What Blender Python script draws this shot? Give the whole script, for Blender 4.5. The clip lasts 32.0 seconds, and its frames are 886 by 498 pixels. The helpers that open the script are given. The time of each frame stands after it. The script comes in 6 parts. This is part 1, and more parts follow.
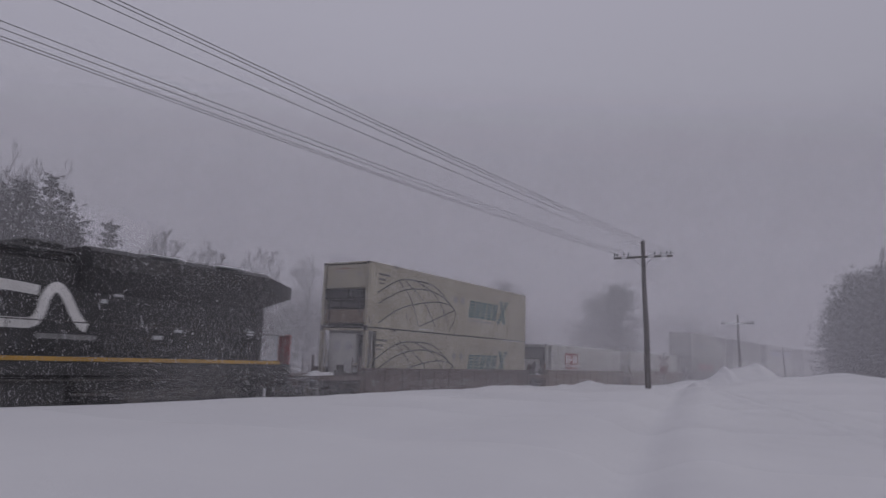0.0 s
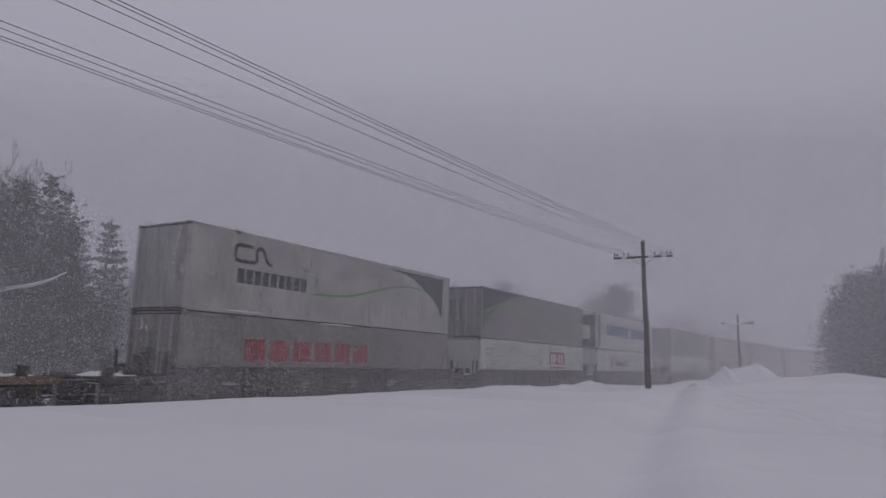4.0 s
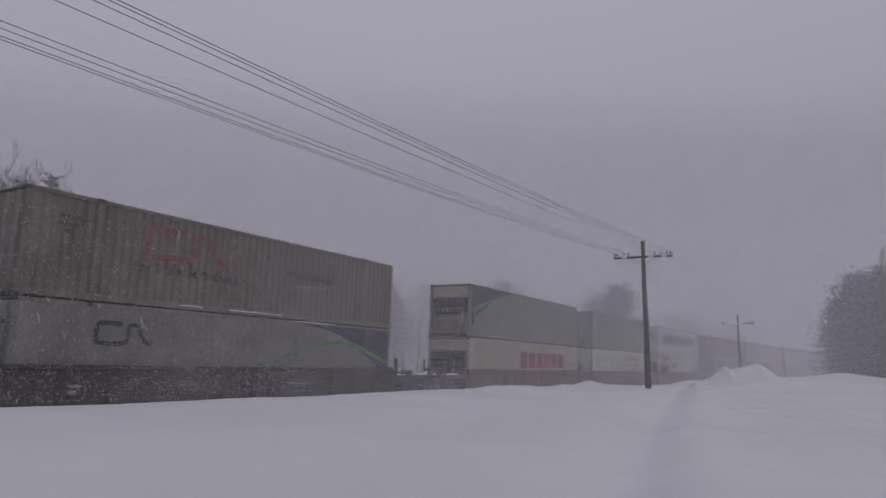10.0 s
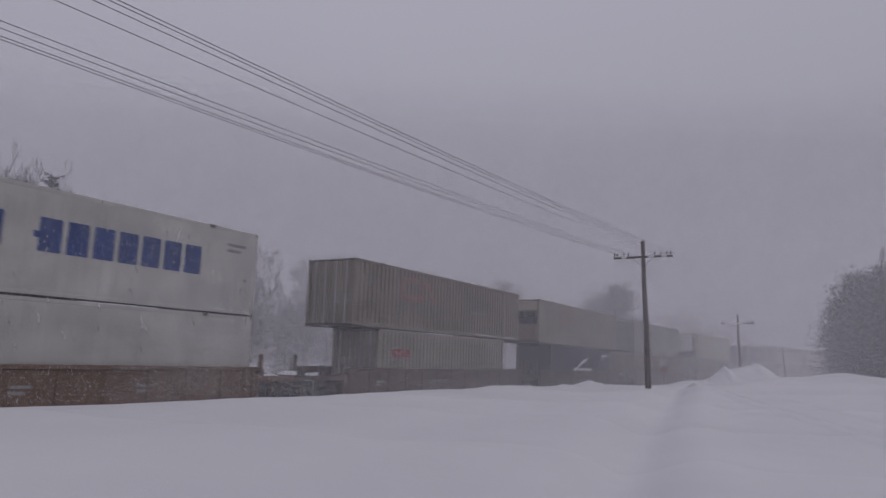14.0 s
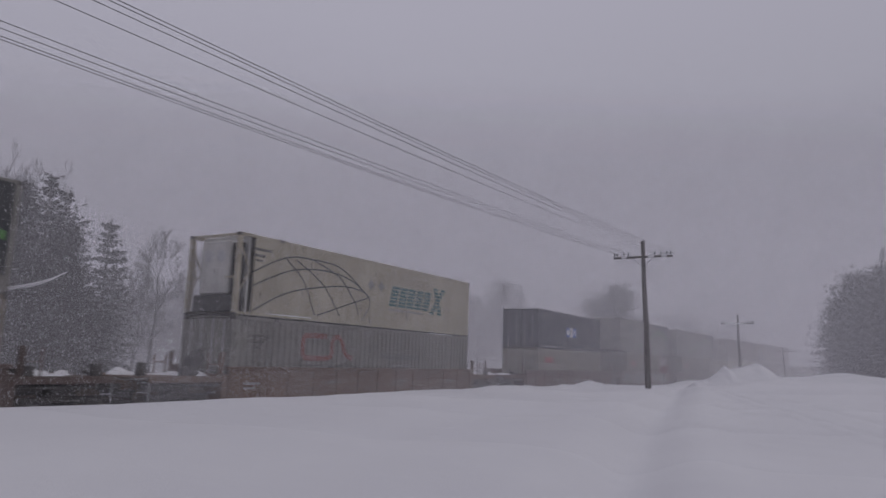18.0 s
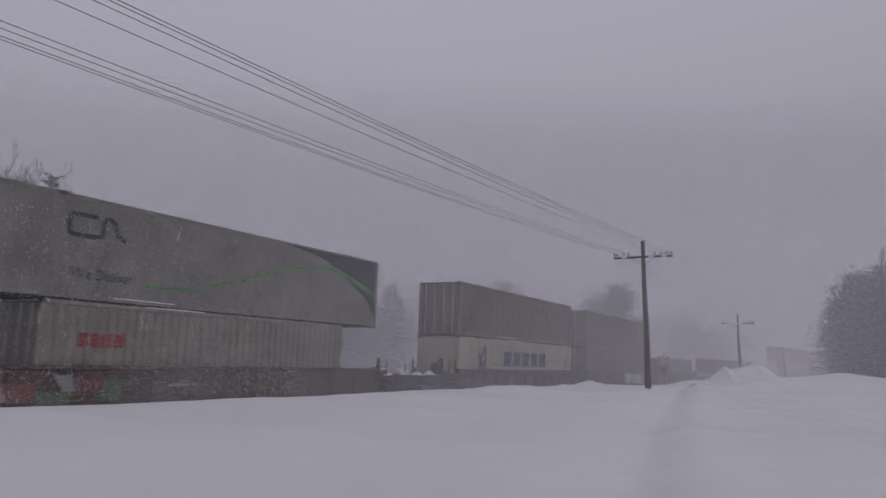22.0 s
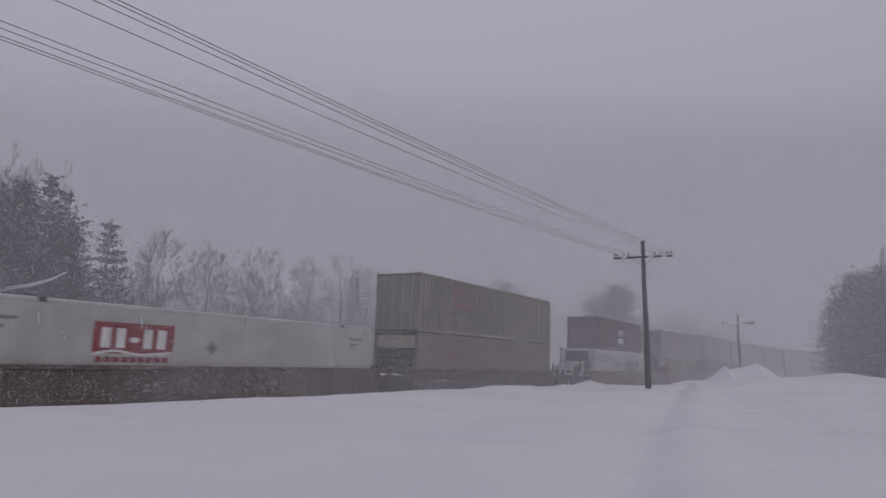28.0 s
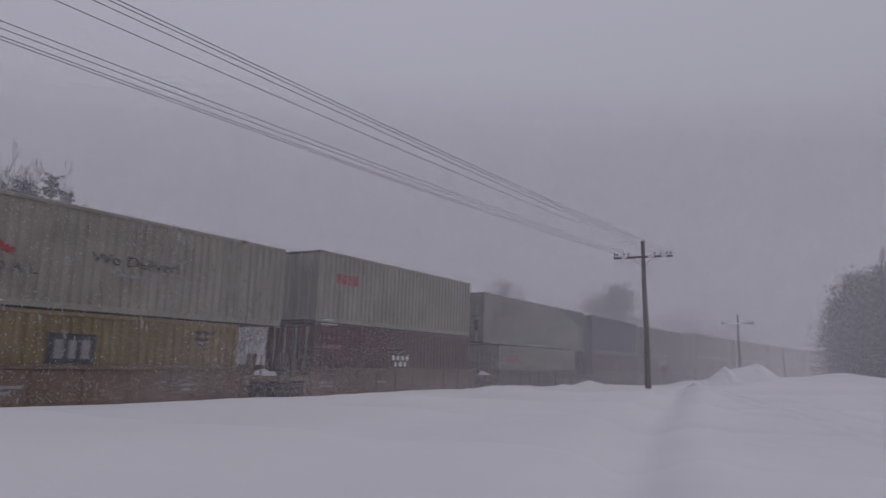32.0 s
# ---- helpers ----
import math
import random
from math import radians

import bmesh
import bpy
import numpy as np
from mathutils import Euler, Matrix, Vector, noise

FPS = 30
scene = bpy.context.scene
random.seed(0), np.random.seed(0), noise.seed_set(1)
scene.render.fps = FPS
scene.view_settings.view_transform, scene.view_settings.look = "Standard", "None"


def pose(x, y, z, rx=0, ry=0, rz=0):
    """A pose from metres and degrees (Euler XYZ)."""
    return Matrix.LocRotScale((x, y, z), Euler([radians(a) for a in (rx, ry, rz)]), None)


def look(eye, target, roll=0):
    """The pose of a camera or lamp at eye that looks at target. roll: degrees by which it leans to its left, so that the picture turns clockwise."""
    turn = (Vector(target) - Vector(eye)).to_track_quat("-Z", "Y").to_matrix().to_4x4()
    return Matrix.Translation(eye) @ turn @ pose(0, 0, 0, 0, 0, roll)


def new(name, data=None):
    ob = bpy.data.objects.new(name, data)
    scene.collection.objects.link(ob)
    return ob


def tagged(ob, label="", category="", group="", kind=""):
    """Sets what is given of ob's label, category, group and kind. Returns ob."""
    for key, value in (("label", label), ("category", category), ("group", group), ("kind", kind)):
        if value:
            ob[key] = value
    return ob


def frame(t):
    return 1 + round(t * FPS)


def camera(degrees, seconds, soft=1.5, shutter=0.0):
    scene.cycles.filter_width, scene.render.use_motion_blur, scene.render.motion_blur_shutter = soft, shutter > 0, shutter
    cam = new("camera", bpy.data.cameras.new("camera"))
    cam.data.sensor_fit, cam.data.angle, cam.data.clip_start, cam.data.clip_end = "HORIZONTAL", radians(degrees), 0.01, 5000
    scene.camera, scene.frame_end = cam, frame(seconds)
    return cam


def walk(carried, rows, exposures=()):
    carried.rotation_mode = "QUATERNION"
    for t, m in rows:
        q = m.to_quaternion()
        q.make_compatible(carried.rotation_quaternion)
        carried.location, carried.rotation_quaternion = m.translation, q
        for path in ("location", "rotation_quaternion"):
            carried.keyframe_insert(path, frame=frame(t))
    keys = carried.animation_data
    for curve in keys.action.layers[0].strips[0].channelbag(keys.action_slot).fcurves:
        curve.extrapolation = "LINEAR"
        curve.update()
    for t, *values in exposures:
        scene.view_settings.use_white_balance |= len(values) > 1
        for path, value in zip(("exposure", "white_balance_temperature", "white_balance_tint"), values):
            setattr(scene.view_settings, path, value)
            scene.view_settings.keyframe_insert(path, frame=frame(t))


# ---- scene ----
# ---------------------------------------------------------------- camera
cam = camera(65.516, 32.0, shutter=0.2)
EYE = (0.0, 0.0, 2.02)
AIM = look(EYE, (EYE[0] + 0.84039, EYE[1] + 0.51832, EYE[2] + 0.15840), 1.924)
walk(cam, [(0.0, AIM), (32.0, AIM)], [(0.0, -0.10), (2.0, -0.06), (6.0, -0.05), (13.0, -0.03), (23.0, 0.0), (28.0, 0.03), (32.0, 0.0)])
scene.cycles.transparent_max_bounces = 64

# ---------------------------------------------------------------- world and sun: an overcast sky in snowfall
SUN_ELEVATION, SUN_HEADING = 52.0, 160.0
world = bpy.data.worlds.new("overcast_sky")
scene.world = world
world.use_nodes = True
wn, wl = world.node_tree.nodes, world.node_tree.links
wn.clear()
w_out = wn.new("ShaderNodeOutputWorld")
w_bg = wn.new("ShaderNodeBackground")
w_sky = wn.new("ShaderNodeTexSky")
w_sky.sky_type, w_sky.sun_disc = "NISHITA", False
w_sky.sun_elevation, w_sky.sun_rotation = radians(SUN_ELEVATION), radians(SUN_HEADING)
w_sky.air_density, w_sky.dust_density = 1.0, 4.0
w_mix = wn.new("ShaderNodeMix")
w_mix.data_type = "RGBA"
w_mix.inputs[0].default_value = 0.985
# cloud layer: darker towards the horizon, as thick cloud is
w_dir = wn.new("ShaderNodeTexCoord")
w_ramp = wn.new("ShaderNodeValToRGB")
w_ramp.color_ramp.elements[0].position, w_ramp.color_ramp.elements[0].color = 0.0, (0.184, 0.178, 0.211, 1)
w_ramp.color_ramp.elements[1].position, w_ramp.color_ramp.elements[1].color = 0.9, (0.400, 0.389, 0.459, 1)
for at_, tint in ((0.30, (0.340, 0.331, 0.394, 1)), (0.47, (0.378, 0.367, 0.440, 1)), (0.65, (0.392, 0.381, 0.452, 1))):
    w_ramp.color_ramp.elements.new(at_).color = tint
w_side = wn.new("ShaderNodeVectorMath")
w_side.operation = "DOT_PRODUCT"
w_side.inputs[1].default_value = (-0.060, 0.098, 1.0)
wl.new(w_dir.outputs["Generated"], w_side.inputs[0])
wl.new(w_side.outputs["Value"], w_ramp.inputs[0])
w_gain = wn.new("ShaderNodeVectorMath")
w_gain.operation = "SCALE"
w_gain.inputs[3].default_value = 10.0
wl.new(w_ramp.outputs[0], w_gain.inputs[0])
wl.new(w_gain.outputs[0], w_mix.inputs[7])
wl.new(w_sky.outputs[0], w_mix.inputs[6])
wl.new(w_mix.outputs[2], w_bg.inputs[0])
w_bg.inputs[1].default_value = 0.1
wl.new(w_bg.outputs[0], w_out.inputs[0])

sun = new("sun", bpy.data.lights.new("sun", "SUN"))
sun.data.energy, sun.data.angle, sun.data.color = 0.31, radians(24), (1.0, 0.97, 0.93)
sun.matrix_world = look((0, 0, 60), (60 * math.cos(radians(SUN_ELEVATION)) * math.sin(radians(SUN_HEADING)) * -1,
                                     60 * math.cos(radians(SUN_ELEVATION)) * math.cos(radians(SUN_HEADING)) * -1, 60 - 60 * math.sin(radians(SUN_ELEVATION))))

# ---------------------------------------------------------------- materials
def nodes_of(name):
    m = bpy.data.materials.new(name)
    m.use_nodes = True
    nt = m.node_tree
    nt.nodes.clear()
    out = nt.nodes.new("ShaderNodeOutputMaterial")
    bsdf = nt.nodes.new("ShaderNodeBsdfPrincipled")
    nt.links.new(bsdf.outputs[0], out.inputs[0])
    return m, nt.nodes, nt.links, bsdf, out


def coords(n, l, scale=(1, 1, 1), world_space=False):
    mp = n.new("ShaderNodeMapping")
    mp.inputs["Scale"].default_value = scale
    if world_space:
        l.new(n.new("ShaderNodeNewGeometry").outputs["Position"], mp.inputs[0])
    else:
        l.new(n.new("ShaderNodeTexCoord").outputs["Object"], mp.inputs[0])
    return mp.outputs[0]


def noise_of(n, l, vec, scale, detail=4.0, rough=0.55):
    t = n.new("ShaderNodeTexNoise")
    t.inputs["Scale"].default_value, t.inputs["Detail"].default_value, t.inputs["Roughness"].default_value = scale, detail, rough
    l.new(vec, t.inputs["Vector"])
    return t.outputs[0]


def ramp(n, l, fac, a, b):
    r = n.new("ShaderNodeMapRange")
    r.inputs["From Min"].default_value, r.inputs["From Max"].default_value = a, b
    l.new(fac, r.inputs[0])
    return r.outputs[0]


def mix(n, l, fac, a, b, mode="MIX"):
    m = n.new("ShaderNodeMix")
    m.data_type, m.blend_type = "RGBA", mode
    for src, i in ((fac, 0), (a, 6), (b, 7)):
        if isinstance(src, (int, float)):
            m.inputs[i].default_value = src
        elif isinstance(src, tuple):
            m.inputs[i].default_value = (*src, 1)
        else:
            l.new(src, m.inputs[i])
    return m.outputs[2]


def bump(n, l, height, strength, distance, bsdf):
    b = n.new("ShaderNodeBump")
    b.inputs["Strength"].default_value, b.inputs["Distance"].default_value = strength, distance
    l.new(height, b.inputs["Height"])
    l.new(b.outputs[0], bsdf.inputs["Normal"])


def times(n, l, a, b):
    m = n.new("ShaderNodeMath")
    m.operation = "MULTIPLY"
    l.new(a, m.inputs[0])
    if isinstance(b, (int, float)):
        m.inputs[1].default_value = b
    else:
        l.new(b, m.inputs[1])
    return m.outputs[0]


def paint(name, colour, rough=0.55, dirt=0.5, grime=(0.10, 0.085, 0.07), metal=0.0, fade=0.18, caked=0.0):
    """Weathered painted metal: faded patches, fine grain, dirt streaked downwards."""
    m, n, l, bsdf, _ = nodes_of(name)
    big = noise_of(n, l, coords(n, l), 0.7, 3)
    fine = noise_of(n, l, coords(n, l), 14, 5)
    streak = noise_of(n, l, coords(n, l, (5.0, 5.0, 0.35)), 1.6, 6, 0.65)
    hi = tuple(min(1, c * (1 + fade) + 0.012) for c in colour)
    lo = tuple(c * (1 - fade) for c in colour)
    base = mix(n, l, ramp(n, l, big, 0.3, 0.7), lo, hi)
    splash = times(n, l, ramp(n, l, noise_of(n, l, coords(n, l, (1.4, 1.4, 0.9)), 1.1, 5, 0.7), 0.42, 0.75), 0.45 * dirt)
    base = mix(n, l, splash, base, grime)
    base = mix(n, l, times(n, l, ramp(n, l, streak, 0.46, 0.76), dirt), base, grime)
    base = mix(n, l, times(n, l, ramp(n, l, fine, 0.55, 0.8), dirt * 0.5), base, grime)
    if caked:
        blown = noise_of(n, l, coords(n, l, (1.0, 1.0, 1.3)), 15.0, 6, 0.75)
        base = mix(n, l, times(n, l, ramp(n, l, blown, 0.56, 0.70), caked), base, (0.55, 0.54, 0.55))
        patch = noise_of(n, l, coords(n, l, (1.0, 1.0, 1.8)), 3.2, 5, 0.7)
        base = mix(n, l, times(n, l, ramp(n, l, patch, 0.57, 0.74), caked * 0.7), base, (0.5, 0.49, 0.5))
    l.new(base, bsdf.inputs["Base Color"])
    bsdf.inputs["Roughness"].default_value, bsdf.inputs["Metallic"].default_value = rough, metal
    bump(n, l, fine, 0.12, 0.01, bsdf)
    return m


def snow_material(name, dark=1.0):
    m, n, l, bsdf, _ = nodes_of(name)
    v = coords(n, l, world_space=True)
    big = noise_of(n, l, v, 0.12, 3)
    mid = noise_of(n, l, v, 1.3, 5)
    fine = noise_of(n, l, v, 38, 4)
    c = mix(n, l, ramp(n, l, big, 0.3, 0.7), tuple(dark * k for k in (0.67, 0.67, 0.695)), tuple(dark * k for k in (0.73, 0.73, 0.75)))
    c = mix(n, l, times(n, l, ramp(n, l, mid, 0.5, 0.8), 0.25), c, tuple(dark * k for k in (0.655, 0.66, 0.695)))
    l.new(c, bsdf.inputs["Base Color"])
    bsdf.inputs["Roughness"].default_value = 0.85
    bsdf.inputs["Specular IOR Level"].default_value = 0.2
    h = mix(n, l, 0.2, mid, fine)
    bump(n, l, h, 0.6, 0.06, bsdf)
    return m


def bark_material(name, dark, light, snow=0.35, white=0.8):
    """Bark or needles with snow lying on the upper sides."""
    m, n, l, bsdf, _ = nodes_of(name)
    v = coords(n, l, world_space=True)
    c = mix(n, l, ramp(n, l, noise_of(n, l, v, 3.0, 4), 0.35, 0.7), dark, light)
    up = n.new("ShaderNodeSeparateXYZ")
    l.new(n.new("ShaderNodeNewGeometry").outputs["Normal"], up.inputs[0])
    lying = times(n, l, ramp(n, l, up.outputs[2], 0.25, 0.85), ramp(n, l, noise_of(n, l, v, 1.7, 3), 0.62 - snow, 0.75 - snow * 0.5))
    c = mix(n, l, lying, c, (white, white, white * 1.035))
    l.new(c, bsdf.inputs["Base Color"])
    bsdf.inputs["Roughness"].default_value = 0.9
    return m


def veil_material(name, cover):
    """A thin curtain of falling snow: white grains that scatter light both ways, with gaps between them."""
    m, n, l, bsdf, out = nodes_of(name)
    n.remove(bsdf)
    clear = n.new("ShaderNodeBsdfTransparent")
    d, t = n.new("ShaderNodeBsdfDiffuse"), n.new("ShaderNodeBsdfTranslucent")
    for s in (d, t):
        s.inputs[0].default_value = (0.85, 0.84, 0.862, 1)
    both, all_ = n.new("ShaderNodeMixShader"), n.new("ShaderNodeMixShader")
    both.inputs[0].default_value = 0.5
    l.new(d.outputs[0], both.inputs[1])
    l.new(t.outputs[0], both.inputs[2])
    v = coords(n, l, (1, 1, 0.6), world_space=True)
    f = n.new("ShaderNodeMapRange")
    f.inputs["From Min"].default_value, f.inputs["From Max"].default_value = 0.2, 0.8
    f.inputs["To Min"].default_value, f.inputs["To Max"].default_value = cover * 0.7, cover * 1.3
    l.new(noise_of(n, l, v, 0.09, 4), f.inputs[0])
    high = n.new("ShaderNodeSeparateXYZ")
    l.new(n.new("ShaderNodeTexCoord").outputs["Generated"], high.inputs[0])
    thin = n.new("ShaderNodeMapRange")
    thin.interpolation_type = "SMOOTHSTEP"
    thin.inputs["From Min"].default_value, thin.inputs["From Max"].default_value = 0.40, 1.0
    thin.inputs["To Min"].default_value, thin.inputs["To Max"].default_value = 1.0, 0.0
    l.new(high.outputs[2], thin.inputs[0])
    l.new(times(n, l, f.outputs[0], thin.outputs[0]), all_.inputs[0])
    l.new(clear.outputs[0], all_.inputs[1])
    l.new(both.outputs[0], all_.inputs[2])
    l.new(all_.outputs[0], out.inputs[0])
    return m


def drift_material(name, cover):
    """Snow dust whirled up from the ground: torn wisps that thin out with height."""
    m, n, l, bsdf, out = nodes_of(name)
    n.remove(bsdf)
    clear = n.new("ShaderNodeBsdfTransparent")
    d, t = n.new("ShaderNodeBsdfDiffuse"), n.new("ShaderNodeBsdfTranslucent")
    for s in (d, t):
        s.inputs[0].default_value = (0.80, 0.79, 0.81, 1)
    both, all_ = n.new("ShaderNodeMixShader"), n.new("ShaderNodeMixShader")
    both.inputs[0].default_value = 0.5
    l.new(d.outputs[0], both.inputs[1])
    l.new(t.outputs[0], both.inputs[2])
    v = coords(n, l, (0.5, 1, 1), world_space=True)
    wisp = ramp(n, l, noise_of(n, l, v, 0.34, 5, 0.6), 0.44, 0.80)
    up = n.new("ShaderNodeSeparateXYZ")
    l.new(n.new("ShaderNodeNewGeometry").outputs["Position"], up.inputs[0])
    low = n.new("ShaderNodeMapRange")
    low.inputs["From Min"].default_value, low.inputs["From Max"].default_value = 0.4, 4.6
    low.inputs["To Min"].default_value, low.inputs["To Max"].default_value = 1.0, 0.0
    l.new(up.outputs[2], low.inputs[0])
    l.new(times(n, l, times(n, l, wisp, low.outputs[0]), cover), all_.inputs[0])
    l.new(clear.outputs[0], all_.inputs[1])
    l.new(both.outputs[0], all_.inputs[2])
    l.new(all_.outputs[0], out.inputs[0])
    return m


def flake_material(name, solid):
    """Loose ice crystals, which let light through."""
    m, n, l, bsdf, out = nodes_of(name)
    n.remove(bsdf)
    d, t, both = n.new("ShaderNodeBsdfDiffuse"), n.new("ShaderNodeBsdfTranslucent"), n.new("ShaderNodeMixShader")
    for s in (d, t):
        s.inputs[0].default_value = (0.82, 0.81, 0.83, 1)
    l.new(d.outputs[0], both.inputs[1])
    l.new(t.outputs[0], both.inputs[2])
    loose = n.new("ShaderNodeMixShader")
    loose.inputs[0].default_value = solid
    l.new(n.new("ShaderNodeBsdfTransparent").outputs[0], loose.inputs[1])
    l.new(both.outputs[0], loose.inputs[2])
    l.new(loose.outputs[0], out.inputs[0])
    return m


SNOW = snow_material("fresh_snow")
FLAKE = flake_material("snowflake", 0.56)
FLAKE_FAINT = flake_material("blurred_snowflake", 0.13)
WOOD_POLE = paint("weathered_pole_wood", (0.075, 0.062, 0.055), 0.9, 0.5, (0.03, 0.027, 0.025))
WIRE = paint("wire_metal", (0.045, 0.043, 0.045), 0.6, 0.2)
GLASS_INS = paint("insulator_glass", (0.10, 0.13, 0.13), 0.2, 0.1)
STEEL = paint("dark_steel", (0.045, 0.042, 0.042), 0.6, 0.4, caked=0.30)
RAIL = paint("rail_steel", (0.16, 0.13, 0.11), 0.4, 0.5, metal=0.7)
# this near-black also carries the shade of recesses and gaps
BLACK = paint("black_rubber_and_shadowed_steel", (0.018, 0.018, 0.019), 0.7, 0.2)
SILVER = paint("galvanised_steel", (0.42, 0.42, 0.43), 0.45, 0.4, metal=0.4)
BARK = bark_material("snowy_bark", (0.055, 0.050, 0.048), (0.105, 0.098, 0.095), 0.10, 0.32)
TWIG = bark_material("bare_twigs", (0.060, 0.056, 0.055), (0.110, 0.104, 0.102), 0.0, 0.24)
NEEDLES = bark_material("snowy_needles", (0.034, 0.040, 0.036), (0.070, 0.076, 0.068), 0.16, 0.34)
# grey lifted for fine snow and for haze that the veils leave out
NEEDLES_SOFT = bark_material("haze_grey_needles", (0.068, 0.070, 0.067), (0.120, 0.123, 0.117), 0.12, 0.36)
# needle colour raised for frost and for the haze before these trees
NEEDLES_PALE = bark_material("hazy_frosted_needles", (0.12, 0.118, 0.12), (0.20, 0.197, 0.20), 0.12, 0.42)
NEEDLES_DARK = bark_material("dark_twigs", (0.055, 0.053, 0.052), (0.105, 0.100, 0.098), 0.06, 0.26)
DRIFT = drift_material("blown_snow_dust", 0.27)
VEIL = veil_material("snowfall_veil", 0.101)
VEIL_NEAR = veil_material("nearer_snowfall_veil", 0.064)
VEIL_WOOD = veil_material("snowfall_veil_before_the_wood", 0.19)
VEIL_THIN = veil_material("thin_snowfall_veil", 0.042)
SIGN_WHITE = paint("sign_white", (0.55, 0.54, 0.53), 0.5, 0.35, (0.3, 0.27, 0.25))
SIGN_RED = paint("sign_red", (0.15, 0.05, 0.045), 0.4, 0.35, (0.4, 0.38, 0.38))


# ---------------------------------------------------------------- building helpers
def part(name, bm, material, parent=None, label="", at=None):
    """Links a bmesh, or a mesh that is shared, as one mesh object under a thing or a part."""
    if isinstance(bm, bpy.types.Mesh):
        me = bm
    else:
        me = bpy.data.meshes.new(name)
        bm.to_mesh(me)
        bm.free()
    if material and not me.materials:
        me.materials.append(material)
    ob = new(name, me)
    if parent:
        ob.parent = parent
    if at is not None:
        ob.matrix_basis = at
    return tagged(ob, label) if label else ob


def thing(name, label, category, group="", kind="", at=None):
    ob = tagged(new(name), label, category, group, kind)
    if at is not None:
        ob.matrix_basis = at
    return ob


def box(bm, x0, x1, y0, y1, z0, z1, bev=0.0):
    """Adds a box, its edges chamfered where bev is given."""
    r = bmesh.ops.create_cube(bm, size=1.0)
    vs = r["verts"]
    for v in vs:
        v.co = Vector(((x0 + x1) / 2 + v.co.x * (x1 - x0), (y0 + y1) / 2 + v.co.y * (y1 - y0), (z0 + z1) / 2 + v.co.z * (z1 - z0)))
    if bev:
        es = list({e for v in vs for e in v.link_edges})
        bmesh.ops.bevel(bm, geom=es, offset=bev, segments=1, affect="EDGES")
    return bm


def boxes(*rows, bev=0.0):
    bm = bmesh.new()
    for r in rows:
        box(bm, *r, bev=bev)
    return bm


def tube(bm, a, b, ra, rb=None, sides=6):
    """Adds a tapered rod from a to b."""
    a, b = Vector(a), Vector(b)
    rb = ra if rb is None else rb
    w = (b - a).normalized()
    u = w.cross(Vector((0, 0, 1)) if abs(w.z) < 0.9 else Vector((1, 0, 0))).normalized()
    v = w.cross(u)
    ring = []
    for p, r in ((a, ra), (b, rb)):
        ring.append([bm.verts.new(p + r * (math.cos(2 * math.pi * i / sides) * u + math.sin(2 * math.pi * i / sides) * v)) for i in range(sides)])
    for i in range(sides):
        j = (i + 1) % sides
        bm.faces.new((ring[0][i], ring[0][j], ring[1][j], ring[1][i]))
    bm.faces.new(ring[0][::-1])
    bm.faces.new(ring[1])
    return bm


def disc(bm, c, r, y0, y1, sides=20):
    """Adds a short cylinder along y."""
    return tube(bm, (c[0], y0, c[1]), (c[0], y1, c[1]), r, r, sides)


def mound(bm, x0, x1, y0, y1, z, high, seed):
    """Adds a lump of snow with a rounded, uneven top."""
    rng = random.Random(seed)
    n, m = 7, 6
    ph = [rng.uniform(0, math.tau) for _ in range(4)]
    rows = []
    for i in range(n + 1):
        row = []
        for j in range(m + 1):
            u, v = i / n, j / m
            k = max(0.0, math.sin(math.pi * u) * math.sin(math.pi * v)) ** 0.55
            wob = 0.75 + 0.25 * math.sin(5 * u + ph[0]) + 0.22 * math.sin(7 * v + ph[1]) * math.sin(4 * u + ph[2])
            row.append(bm.verts.new((x0 + (x1 - x0) * u, y0 + (y1 - y0) * v, z + high * k * wob - 0.01)))
        rows.append(row)
    for i in range(n):
        for j in range(m):
            bm.faces.new((rows[i][j], rows[i + 1][j], rows[i + 1][j + 1], rows[i][j + 1])).smooth = True
    bm.faces.new([rows[i][0] for i in range(n + 1)] + [rows[n][j] for j in range(1, m + 1)] + [rows[i][m] for i in range(n - 1, -1, -1)] + [rows[0][j] for j in range(m - 1, 0, -1)])
    return bm


def from_lists(name, verts, faces, smooth=False):
    me = bpy.data.meshes.new(name)
    me.from_pydata(verts, [], faces)
    if smooth:
        me.polygons.foreach_set("use_smooth", [True] * len(me.polygons))
    return me


def smooth(a, b, x):
    t = np.clip((x - a) / (b - a), 0, 1)
    return t * t * (3 - 2 * t)


# ---------------------------------------------------------------- the line of the track
TRACK_Y, BEND_X, BEND_R, BEND_END = 19.5, 60.0, 480.0, 0.62


def track(s):
    """Place and heading of the track's middle, s metres along it."""
    if s < BEND_X:
        return s, TRACK_Y, 0.0
    a = min((s - BEND_X) / BEND_R, BEND_END)
    x, y = BEND_X + BEND_R * math.sin(a), TRACK_Y - BEND_R * (1 - math.cos(a))
    rest = max(0.0, s - BEND_X - BEND_R * BEND_END)
    return x + rest * math.cos(a), y - rest * math.sin(a), -a


def track_pose(s, z=0.0):
    x, y, a = track(s)
    return pose(x, y, z, 0, 0, math.degrees(a))


def beside_track(x, y):
    """Distance from the track's middle, positive on the camera's side (arrays)."""
    r = np.sqrt((x - BEND_X) ** 2 + (y - (TRACK_Y - BEND_R)) ** 2)
    bend = BEND_R - r
    return np.where(x < BEND_X, TRACK_Y - y, np.clip(bend, -400, 400))


